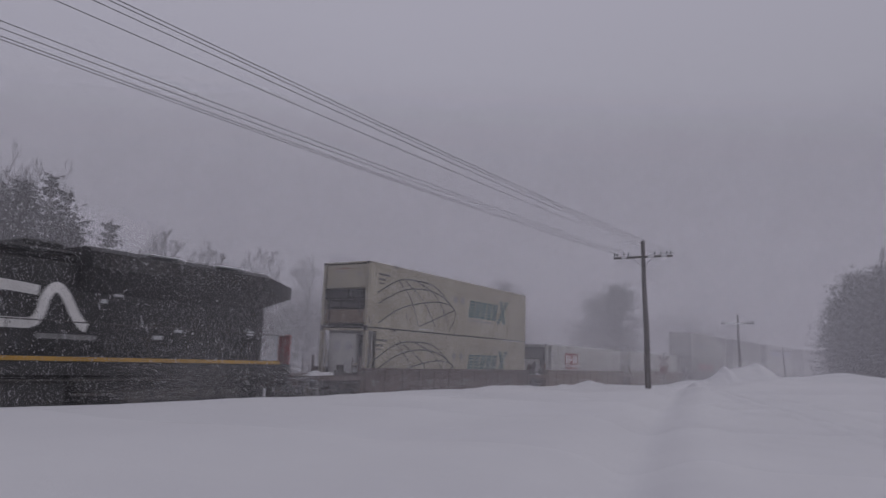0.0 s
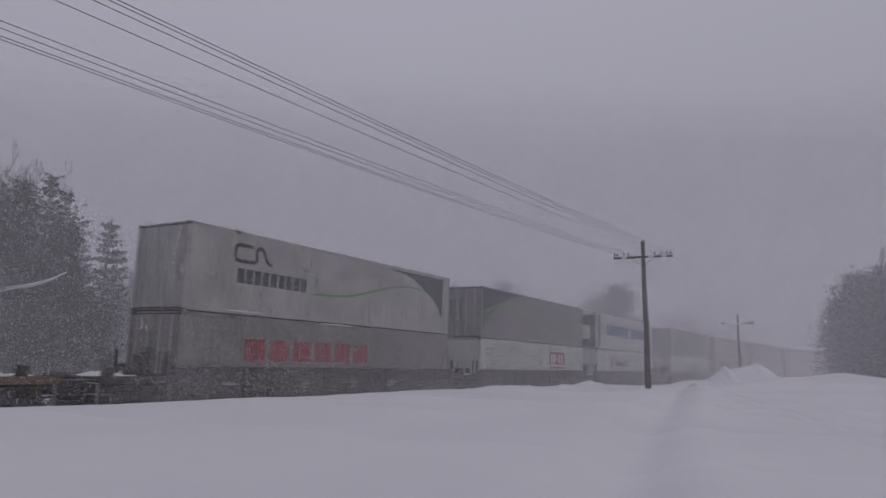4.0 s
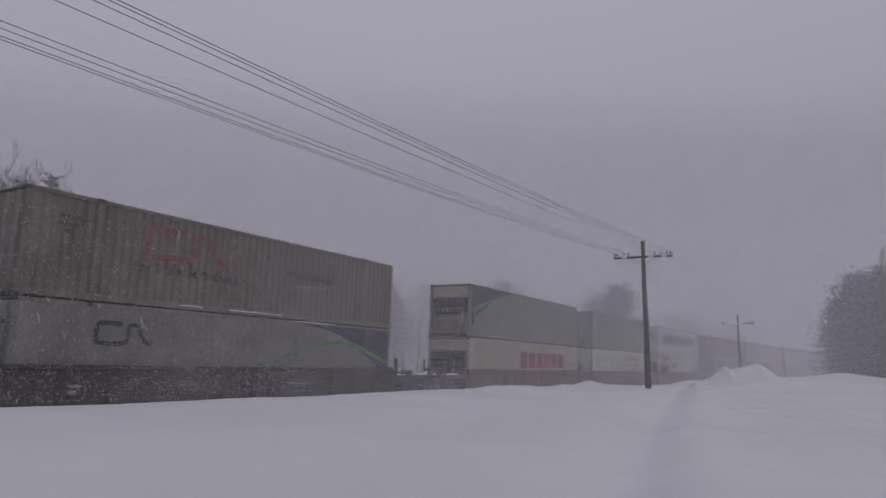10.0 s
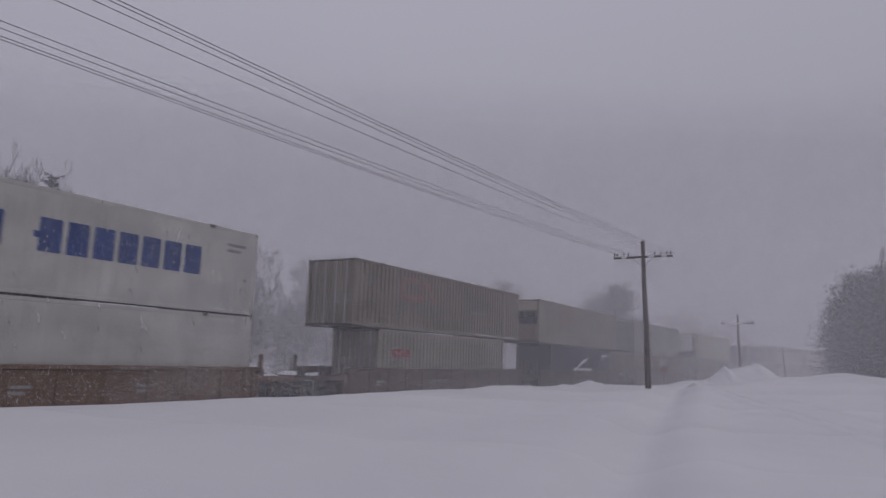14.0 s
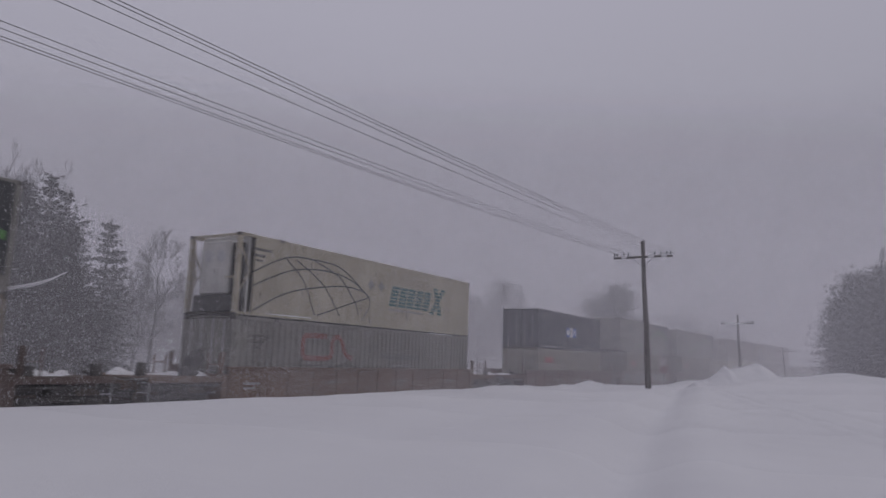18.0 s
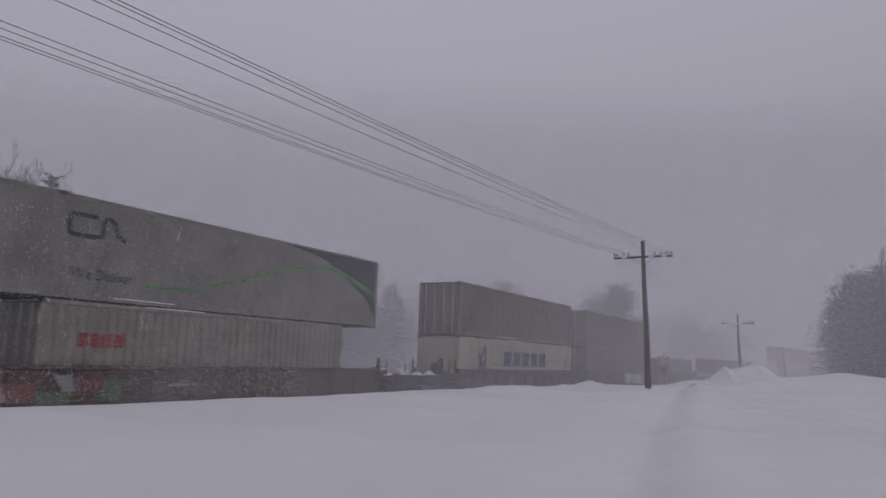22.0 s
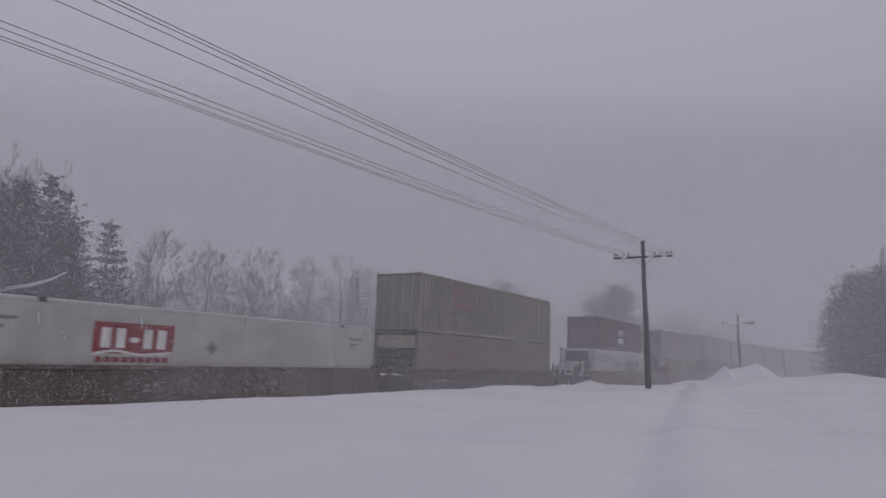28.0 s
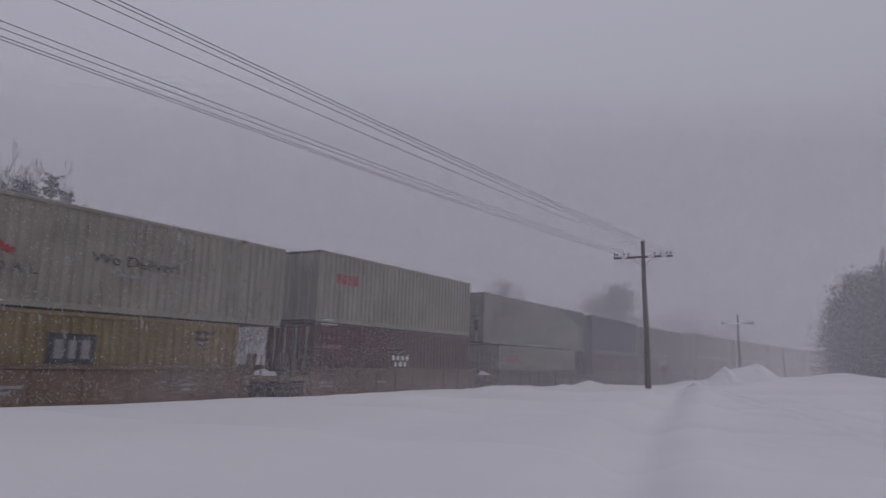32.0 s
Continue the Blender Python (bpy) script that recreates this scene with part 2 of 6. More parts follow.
def lumps(x, y, scale, seed=0):
    out = np.zeros(x.shape)
    rng = np.random.RandomState(seed)
    for k in range(7):
        a, f, p = rng.uniform(0, math.tau), scale * (0.6 + 0.35 * k), rng.uniform(0, math.tau, 2)
        out += np.sin(f * (x * math.cos(a) + y * math.sin(a)) + p[0]) * np.sin(f * 0.8 * (y * math.cos(a) - x * math.sin(a)) + p[1]) / (1 + 0.6 * k)
    return out / 2.2


MOUNDS = [  # x, y, long radius, cross radius, height
    (55.8, 8.0, 1.8, 1.45, 0.35), (53.9, 9.35, 1.1, 0.75, 0.15), (57.0, 7.0, 1.4, 1.0, 0.2), (55.0, 10.0, 1.0, 0.8, 0.18), (28.6, 13.9, 2.6, 0.9, 0.08),
     (66.5, 2.2, 4.5, 2.0, 0.35),
    (62.0, 0.2, 5.0, 2.5, 0.30), (45.0, 9.8, 2.5, 1.5, 0.12)]


def snow_height(x, y):
    d = beside_track(x, y)
    near = np.where(d > 5.5, 0.85 - 0.31 * smooth(5.9, 11.6, d) - 0.12 * smooth(11.6, 16.5, d), -0.16 + 1.01 * smooth(2.3, 5.5, d))
    far = -0.16 + 0.5 * smooth(2.4, 7.0, -d)
    h = np.where(d > 0, near, far)
    road = smooth(41.0, 44.5, x) * (1 - smooth(60.0, 66.0, x)) * smooth(2.5, 4.0, d) * (1 - smooth(9, 15, d))
    h = h - 0.22 * road
    h = h + 1.05 * smooth(14, 60, x) * smooth(7.5, 14.5, d)
    # the plowed lane: its shoulder rises towards the track
    edge = y - (1.25 + 0.2 * x)
    wander = edge + 0.16 * np.sin(x * 0.24) + 0.04 * np.sin(x * 0.9 + 1.0)
    along = smooth(4, 9, x) * (1 - smooth(40, 50, x))
    h = h + (0.17 * smooth(-0.5, 1.3, edge) * (1 - smooth(1.5, 5.0, edge)) - 0.23 * np.exp(-(wander / 0.6) ** 2) + 0.12 * np.exp(-((wander + 1.35) / 0.6) ** 2)) * along
    h = h + 0.11 * np.exp(-((d - 9.9 - 0.5 * np.sin(x * 0.21)) / 1.3) ** 2) * (1 - smooth(18, 34, x)) - 0.05 * np.exp(-((d - 7.6) / 1.2) ** 2) * (1 - smooth(18, 30, x))
    for mx, my, a, b, hh in MOUNDS:
        h = h + hh * np.exp(-(((x - mx) / a) ** 2 + ((y - my) / b) ** 2) ** 1.5)
    loose = smooth(2.5, 5.0, np.abs(d))
    h = h + loose * (0.055 * lumps(x, y, 0.40, 1) + 0.026 * lumps(x, y, 1.6, 2) + 0.010 * lumps(x, y, 5.0, 7))
    pile = sum(np.exp(-(((x - mx) / (a * 1.2)) ** 2 + ((y - my) / (b * 1.2)) ** 2)) for mx, my, a, b, hh in MOUNDS)
    h = h + np.clip(pile, 0, 1) * (0.07 * lumps(x, y, 3.2, 3) + 0.05 * lumps(x, y, 7.0, 5))
    # ruts of a car that drove by
    for off, deep in ((0.0, 0.17), (1.65, 0.10)):
        rut = (y - (3.60 + 0.403 * (x - 29.8)) + off) * 0.93
        h = h + deep * (0.6 * np.exp(-((rut - 0.32) / 0.2) ** 2) - np.exp(-((rut + 0.05) / 0.2) ** 2)) * smooth(12, 17, x) * (1 - smooth(33, 40, x)) * (0.75 + 0.25 * np.sin(x * 2.3 + off))
    return h


def height_at(x, y):
    return float(snow_height(np.array([float(x)]), np.array([float(y)]))[0])


def make_ground():
    def axis(lo, hi, step, far_lo, far_hi):
        mid = np.arange(lo, hi, step)
        left = lo - np.geomspace(step * 1.5, lo - far_lo, 34)[::-1]
        right = hi + np.geomspace(step * 1.5, far_hi - hi, 34)
        return np.concatenate([left, mid, right])
    xs, ys = axis(2, 72, 0.3, -2500, 3500), axis(-6, 24, 0.2, -2500, 3000)
    gx, gy = np.meshgrid(xs, ys, indexing="ij")
    gz = snow_height(gx, gy)
    n, m = gx.shape
    verts = np.stack([gx, gy, gz], -1).reshape(-1, 3).tolist()
    faces = [(i * m + j, (i + 1) * m + j, (i + 1) * m + j + 1, i * m + j + 1) for i in range(n - 1) for j in range(m - 1)]
    me = from_lists("ground", verts, faces, True)
    me.materials.append(SNOW)
    return tagged(new("ground", me), "smooth wind-packed fresh snow with plowed banks", "snow", kind="structure")


HEAPS = [  # start x, y; then (distance, level) along the ridge; depth before and behind it
    ((54.48, 10.32), (0.525, -0.851), ((-1.6, 0.75), (0.0, 1.12), (0.9, 1.72), (1.32, 2.20), (1.48, 2.12), (1.75, 1.95), (2.3, 2.05), (3.2, 2.30), (3.7, 2.53), (4.1, 2.38), (4.6, 1.85), (4.95, 1.45), (6.2, 1.05)), 1.9),
    ((35.25, 14.64), (0.525, -0.851), ((-2.6, 0.66), (-1.2, 0.76), (0.0, 0.70), (0.55, 0.93), (0.75, 0.90), (1.3, 0.91), (1.7, 1.06), (1.95, 1.16), (2.3, 1.09), (2.72, 1.05), (2.82, 0.78), (3.6, 0.55)), 0.75)]


def make_heaps():
    """Heaps of plowed snow with a broken, lumpy crest."""
    for (x0, y0), (ex, ey), line, wide in HEAPS:
        us = np.arange(line[0][0], line[-1][0], 0.07)
        ws = np.arange(-2.2 * wide, 1.6 * wide, 0.09)
        u, w = np.meshgrid(us, ws, indexing="ij")
        x, y = x0 + u * ex - w * ey, y0 + u * ey + w * ex
        rough = lumps(x, y, 3.4, 8)
        crest = np.interp(u + 0.12 * lumps(x, y, 1.6, 9), [a for a, _ in line], [b for _, b in line])
        base = snow_height(x, y) - 0.05
        fall = np.exp(-np.abs(w / (wide * (0.8 + 0.25 * lumps(x, y, 0.9, 6)))) ** 1.7)
        ends = smooth(line[0][0], line[0][0] + 0.7, u) * (1 - smooth(line[-1][0] - 0.7, line[-1][0], u))
        z = base + np.maximum(crest - base, -0.2) * fall * ends + (0.06 * rough + 0.05 * np.abs(lumps(x, y, 6.0, 4)) + 0.024 * lumps(x, y, 14.0, 5)) * fall * ends - 0.04 * (1 - fall * ends)
        n, m = u.shape
        verts = np.stack([x, y, z], -1).reshape(-1, 3).tolist()
        faces = [(i * m + j, (i + 1) * m + j, (i + 1) * m + j + 1, i * m + j + 1) for i in range(n - 1) for j in range(m - 1)]
        me = from_lists("snow_heap", verts, faces, True)
        me.materials.append(SNOW)
        tagged(new("snow_heap", me), "lumpy heap of plowed white snow beside the track", "snow heap", "heaps of plowed snow")


def make_rails():
    t = thing("railway_track", "snowed-in railway track with two steel rails", "track", kind="structure")
    for side in (-0.75, 0.75):
        prof = ((-0.036, 0.0), (0.036, 0.0), (0.036, -0.04), (0.012, -0.06), (0.012, -0.14), (0.07, -0.16), (-0.07, -0.16), (-0.012, -0.14), (-0.012, -0.06), (-0.036, -0.04))
        verts, faces = [], []
        ss = [-160 + 8 * i for i in range(76)]
        for s in ss:
            x, y, a = track(s)
            for py, pz in prof:
                o = side + py
                verts.append((x - o * math.sin(a), y + o * math.cos(a), pz))
        k = len(prof)
        for i in range(len(ss) - 1):
            for j in range(k):
                jj = (j + 1) % k
                faces.append((i * k + j, i * k + jj, (i + 1) * k + jj, (i + 1) * k + j))
        part("rail", from_lists("rail", verts, faces), RAIL, t)


# ---------------------------------------------------------------- snow in the air
def make_veils():
    """Curtains of falling snow that stand one behind the other across the whole place."""
    hx, hy = math.sin(radians(58.3)), math.cos(radians(58.3))
    for i, d in enumerate([12.0, 19.0] + [25.0 + 6.8 * k for k in range(26)]):
        w, h = 60 + d * 1.3, 3.2 + d * 0.43
        verts, faces = [], []
        nn = 14
        for k in range(nn + 1):
            u = -w + 2 * w * k / nn
            dd = d + 1.5 * math.sin(k * 1.3 + i)
            x, y = hx * dd + hy * u, hy * dd - hx * u
            verts += [(x, y, -0.6), (x, y, h)]
        faces = [(2 * k, 2 * k + 2, 2 * k + 3, 2 * k + 1) for k in range(nn)]
        me = from_lists("snowfall_veil", verts, faces, True)
        me.materials.append(VEIL if i > 6 else VEIL_NEAR if i > 1 else VEIL_THIN)
        ob = tagged(new("snowfall_veil", me), "thin curtain of falling and drifting fine snow", "falling snow", "curtains of falling snow", "stuff")
        ob.visible_shadow = False


def make_wood_veil():
    """A curtain of falling snow between the track and the wood behind it."""
    verts = []
    for k in range(31):
        verts += [(-30 + 6.0 * k, 29.0 + math.sin(k * 1.1), -0.6), (-30 + 6.0 * k, 29.0 + math.sin(k * 1.1), 26.0)]
    me = from_lists("snowfall_veil", verts, [(2 * k, 2 * k + 2, 2 * k + 3, 2 * k + 1) for k in range(30)], True)
    me.materials.append(VEIL_WOOD)
    ob = tagged(new("snowfall_veil", me), "thin curtain of falling and drifting fine snow", "falling snow", "curtains of falling snow", "stuff")
    ob.visible_shadow = False


def make_drift():
    """Wisps of snow dust along both sides of the track."""
    for i, (off, top) in enumerate(((1.95, 4.2), (2.6, 3.6), (-2.1, 4.6))):
        verts, faces = [], []
        n = 60
        for k in range(n + 1):
            x, y, a = track(-20 + 4.0 * k)
            o = off + 0.25 * math.sin(k * 0.9 + i)
            verts += [(x + o * math.sin(a) * -1, y - o * math.cos(a), -0.2), (x + o * math.sin(a) * -1, y - o * math.cos(a), top + 0.5)]
        faces = [(2 * k, 2 * k + 2, 2 * k + 3, 2 * k + 1) for k in range(n)]
        me = from_lists("snow_dust", verts, faces, True)
        me.materials.append(DRIFT)
        ob = tagged(new("snow_dust", me), "wisps of snow dust whirled up beside the train", "blowing snow", "snow dust along the track", "stuff")
        ob.visible_shadow = False


# ---------------------------------------------------------------- pole line
def insulator(parent, x, y, z):
    bm = bmesh.new()
    tube(bm, (x, y, z), (x, y, z + 0.10), 0.018, 0.018, 6)
    tube(bm, (x, y, z + 0.07), (x, y, z + 0.13), 0.055, 0.05, 8)
    tube(bm, (x, y, z + 0.13), (x, y, z + 0.20), 0.035, 0.03, 8)
    return part("insulator", bm, GLASS_INS, parent)


PINS = (1.50, 1.35, 1.0, 0.75, -0.62, -0.95, -1.25, -1.45)
FIRST_PINS = (1.42, 1.29, 1.0, 0.73, -0.63, -1.13, -1.31, -1.41)
POLES = [  # foot x, y, z; head x, y, z; height of the arm below the head
    (0.6, 10.1, 0.5, 0.5, 10.1, 7.33, 0.85), (37.36, 9.99, 0.85, 36.01, 9.84, 8.55, 0.85), (75.45, 11.0, 1.0, 74.34, 10.95, 7.39, 0.85), (107.2, 9.82, 0.9, 106.28, 9.99, 5.23, 0.55)]


def make_pole(row):
    fx, fy, fz, tx, ty, tz, drop = row
    t = thing("telegraph_pole", "dark weathered wooden telegraph pole with snow on its crossarm", "utility pole", "telegraph poles along the track", at=pose(fx, fy, fz))
    head = Vector((tx - fx, ty - fy, tz - fz))
    bm = bmesh.new()
    prev, n = Vector((0, 0, -0.4)), 7
    for i in range(n):
        q = head * ((i + 1) / n) + Vector((0.025 * math.sin(i * 2.1), 0.02 * math.cos(i * 1.7), 0)) * (i < n - 1)
        tube(bm, prev, q, 0.175 - 0.075 * i / n, 0.175 - 0.075 * (i + 1) / n, 10)
        prev = q
    part("shaft", bm, WOOD_POLE, t)
    a = head * (1 - drop / head.z)
    arm = part("crossarm", boxes((a.x - 0.17, a.x - 0.07, a.y - 1.55, a.y + 1.55, a.z - 0.055, a.z + 0.055), bev=0.01), WOOD_POLE, t)
    for yy in (-1, 1):
        part("brace", tube(bmesh.new(), (a.x - 0.09, a.y + 0.55 * yy, a.z - 0.05), (a.x * 0.94 - 0.11, a.y * 0.94, a.z - 0.5), 0.018, 0.018, 5), STEEL, t)
    spread = FIRST_PINS if tx < 10 else PINS
    for p in spread:
        insulator(arm, a.x - 0.12, a.y + p, a.z + 0.05)
    rng = random.Random(int(tx))
    for y0, y1 in (((-1.26, -0.98), (-0.60, -0.32), (0.84, 1.10)) if tx < 50 else ((-0.86, -0.60), (-0.42, 0.75), (0.92, 1.2))):
        bm = bmesh.new()
        box(bm, a.x - 0.20, a.x - 0.065, a.y + y0, a.y + y1, a.z - 0.06, a.z + 0.056 + rng.uniform(0.03, 0.07), 0.02)
        part("snow_cap", bm, SNOW, t, "snow plastered on the crossarm")
    return [Vector((fx, fy, fz)) + a + Vector((-0.12, p, 0.25)) for p in spread]


def make_wires(spans):
    for a_pins, b_pins, sag in spans:
        for a, b in zip(a_pins, b_pins):
            n, r = 22, 0.0064 if a.x < 20 else 0.006
            verts, faces = [], []
            for i in range(n + 1):
                p = a.lerp(b, i / n) - Vector((0, 0, sag * 4 * (i / n) * (1 - i / n)))
                verts += [tuple(p + Vector((0, r * math.cos(math.tau * k / 5), r * math.sin(math.tau * k / 5)))) for k in range(5)]
            faces = [(5 * i + k, 5 * i + (k + 1) % 5, 5 * i + 5 + (k + 1) % 5, 5 * i + 5 + k) for i in range(n) for k in range(5)]
            cu = from_lists("telegraph_wire", verts, faces, True)
            ob = part("telegraph_wire", cu, WIRE)
            tagged(ob, "thin dark telegraph wire sagging between poles", "wire", "telegraph wires")


# ---------------------------------------------------------------- trees
def branch_list(seed, height, spread, levels=4, lean=0.0):
    """Segments (a, b, ra, rb, level) of a bare tree that grows from the origin."""
    rng = random.Random(seed)
    out = []

    def grow(p, d, length, r, level):
        n = (4, 4, 3, 3, 2, 2)[level]
        for i in range(n):
            d = (d + Vector((rng.uniform(-1, 1), rng.uniform(-1, 1), rng.uniform(-0.35, 0.45))) * (0.06 + 0.045 * level)).normalized()
            q = p + d * (length / n)
            r2 = r * (0.86 if level == 0 else 0.74)
            out.append((p, q, r, r2, level))
            p, r = q, r2
            if level < levels and (level > 0 or i > 0):
                for _ in range((3, 2, 2, 2 if rng.random() < 0.5 else 1, 1)[level]):
                    a = rng.uniform(0, math.tau)
                    side = Vector((math.cos(a), math.sin(a), rng.uniform(-0.1, 0.75)))
                    nd = (d * rng.uniform(0.35, 0.8) + side.normalized() * spread).normalized()
                    grow(p, nd, length * rng.uniform(0.42, 0.66), r * 0.58, level + 1)

    grow(Vector((0, 0, -0.3)), Vector((lean, 0, 1)).normalized(), height * 0.62, height * 0.013, 0)
    top = max(b.z for _, b, *_ in out)
    k = height / top
    return [(a * k, b * k, ra, rb, lv) for a, b, ra, rb, lv in out]


def sticks(segs, sides):
    verts, faces = [], []
    for a, b, ra, rb, _ in segs:
        w = (b - a).normalized()
        u = w.cross(Vector((0.3, 0.2, 1))).normalized()
        v = w.cross(u)
        k = len(verts)
        for p, r in ((a, ra), (b, rb)):
            for i in range(sides):
                t = math.tau * i / sides
                verts.append(tuple(p + r * (math.cos(t) * u + math.sin(t) * v)))
        faces += [(k + i, k + (i + 1) % sides, k + sides + (i + 1) % sides, k + sides + i) for i in range(sides)]
    return verts, faces


def fan_list(seed, height, wide, depth=6):
    """Segments of a bare tree whose limbs fork again and again into a rounded fan of fine twigs."""
    rng = random.Random(seed)
    out = []

    def grow(p, d, length, r, level):
        for k in range(2):
            d = (d + Vector((rng.uniform(-1, 1), rng.uniform(-1, 1), rng.uniform(-0.8, 0.7))) * (0.09 + 0.025 * level)).normalized()
            q = p + d * (length * 0.5)
            r2 = r * 0.86
            out.append((p, q, r, r2, level))
            p, r = q, r2
            if level > 3:
                for _ in range(2 if level > 4 else 1):
                    t = (d * 0.6 + Vector((rng.uniform(-1, 1), rng.uniform(-1, 1), rng.uniform(-0.5, 0.9)))).normalized()
                    out.append((p, p + t * length * rng.uniform(0.35, 0.8), r * 0.45, r * 0.25, 9))
        if level >= depth:
            return
        turn = rng.uniform(0, math.tau)
        count = 3 if level < 2 or rng.random() < 0.18 else 2
        for k in range(count):
            a = turn + math.tau * k / count + rng.uniform(-0.5, 0.5)
            side = Vector((math.cos(a), math.sin(a), rng.uniform(-0.35, 0.25)))
            grow(p, (d + side * rng.uniform(0.42, 0.82)).normalized(), length * rng.uniform(0.66, 0.92), r * rng.uniform(0.6, 0.76), level + 1)

    stem = height * rng.uniform(0.10, 0.17)
    p = Vector((0, 0, -0.3))
    spine = [p]
    for k in range(6):
        q = Vector((spine[-1].x + rng.uniform(-0.25, 0.25), spine[-1].y + rng.uniform(-0.25, 0.25), stem + height * 0.11 * k))
        out.append((spine[-1], q, height * 0.016 * (1 - 0.13 * k), height * 0.016 * (1 - 0.13 * (k + 1)), 0))
        spine.append(q)
    turn = rng.uniform(0, math.tau)
    for k, q in enumerate(spine[1:]):
        for m in range(2):
            a = turn + 2.4 * (2 * k + m) + rng.uniform(-0.4, 0.4)
            out_ = 1.05 - 0.13 * k
            grow(q, Vector((out_ * math.cos(a), out_ * math.sin(a), rng.uniform(0.35, 0.85))).normalized(), height * (0.20 - 0.017 * k) * rng.uniform(0.8, 1.15), height * 0.008 * (1 - 0.10 * k), 2)
    top = max(b.z for _, b, *_ in out)
    reach = sorted(math.hypot(b.x, b.y) for _, b, *_ in out)[int(len(out) * 0.97)]
    k, j = (height - stem) / (top - stem), wide / reach
    fit = lambda v: Vector((v.x * (j if v.z > stem else 1), v.y * (j if v.z > stem else 1), v.z if v.z <= stem else stem + (v.z - stem) * k))
    return [(fit(a), fit(b), ra, rb, lv) for a, b, ra, rb, lv in out]


def bare_tree(x, y, height, seed, spread=0.8, label="bare leafless tree with a fan of fine branches", twig=0.009, depth=6):
    z = height_at(x, y)
    t = thing("bare_tree", label, "tree", "trees behind the track", at=pose(x, y, z - 0.1, 0, 0, seed * 67 % 360))
    segs = fan_list(seed, height, height * 0.40 * spread, depth)
    part("trunk", from_lists("trunk", *sticks([s for s in segs if s[4] < 1], 8)), BARK, t)
    segs = [(a, b, max(ra, twig), max(rb, twig * 0.7), lv) for a, b, ra, rb, lv in segs if lv > 0]
    part("crown", from_lists("crown", *sticks(segs, 3)), TWIG, t)
    return t


def conifer(x, y, height, width, seed, label="snow-dusted spruce tree behind the track", material=None, taper=0.85, needle=0.05, rag=0.25, tilt=-0.05, wild=0.0, fine=1.0):
    """Whorls of boughs, each a drooping spine with feathered sprays to both sides."""
    rng = random.Random(seed)
    z = height_at(x, y)
    t = thing("spruce_tree", label, "tree", "trees behind the track", at=pose(x, y, z - 0.1))
    part("trunk", tube(bmesh.new(), (0, 0, -0.3), (0, 0, height * 0.97), height * 0.016, 0.02, 8), BARK, t)
    verts, faces = [], []

    def spray(p, d, length, wide):
        u = d.cross(Vector((rng.uniform(-0.45, 0.45), rng.uniform(-0.45, 0.45), 1))).normalized() * wide
        k = len(verts)
        tip = p + d * length + Vector((0, 0, -0.16 * length))
        verts.extend((tuple(p), tuple(p + d * length * 0.45 + u), tuple(tip), tuple(p + d * length * 0.45 - u)))
        faces.append((k, k + 1, k + 2, k + 3))

    levels = max(8, int(height * 3.0))
    for i in range(levels):
        f = (i + rng.uniform(0, 0.8)) / levels
        reach = width * (1 - f) ** taper * (0.86 + 0.14 * math.sin(i * 1.9 + seed)) + 0.12
        turn = rng.uniform(0, math.tau)
        for k in range(7):
            a = turn + math.tau * k / 7 + rng.uniform(-0.35, 0.35)
            r = reach * rng.uniform(1 - 2 * rag, 1 + rag)
            d = Vector((math.cos(a), math.sin(a), 0))
            side = Vector((-d.y, d.x, 0))
            base = Vector((0, 0, height * (0.04 + 0.94 * f)))
            lift = rng.uniform(-0.12, 0.12) + tilt + 0.75 * f ** 3
            n = max(3, int(r / 0.26))
            for j in range(n):
                g = (j + rng.uniform(0.3, 1.0)) / n
                p = base + d * (r * g) + Vector((0, 0, r * (lift * g - 0.22 * g * g + 0.14 * g ** 4)))
                size = (0.30 + 0.34 * (1 - g) * min(1.0, r / 2.5)) * rng.uniform(0.7, 1.25) * fine
                for m in (-1, 1):
                    for _ in range(2 if fine > 0.9 else 4):
                        spray(p, (d * rng.uniform(0.45, 1.0) + side * m * rng.uniform(0.3, 1.0) + Vector((rng.uniform(-wild, wild), rng.uniform(-wild, wild), rng.uniform(-0.4 - 0.3 * wild, 0.25 + 0.8 * wild)))).normalized(), size, needle * rng.uniform(0.7, 1.5))
            spray(base + d * r * 0.9 + Vector((0, 0, r * (lift - 0.15))), (d + Vector((0, 0, 0.1))).normalized(), 0.3, needle)
    for _ in range(8):
        spray(Vector((0, 0, height * rng.uniform(0.92, 0.97))), Vector((rng.uniform(-0.3, 0.3), rng.uniform(-0.3, 0.3), 1)).normalized(), rng.uniform(0.25, 0.5), 0.03)
    part("crown", from_lists("crown", verts, faces), material or NEEDLES, t)
    return t


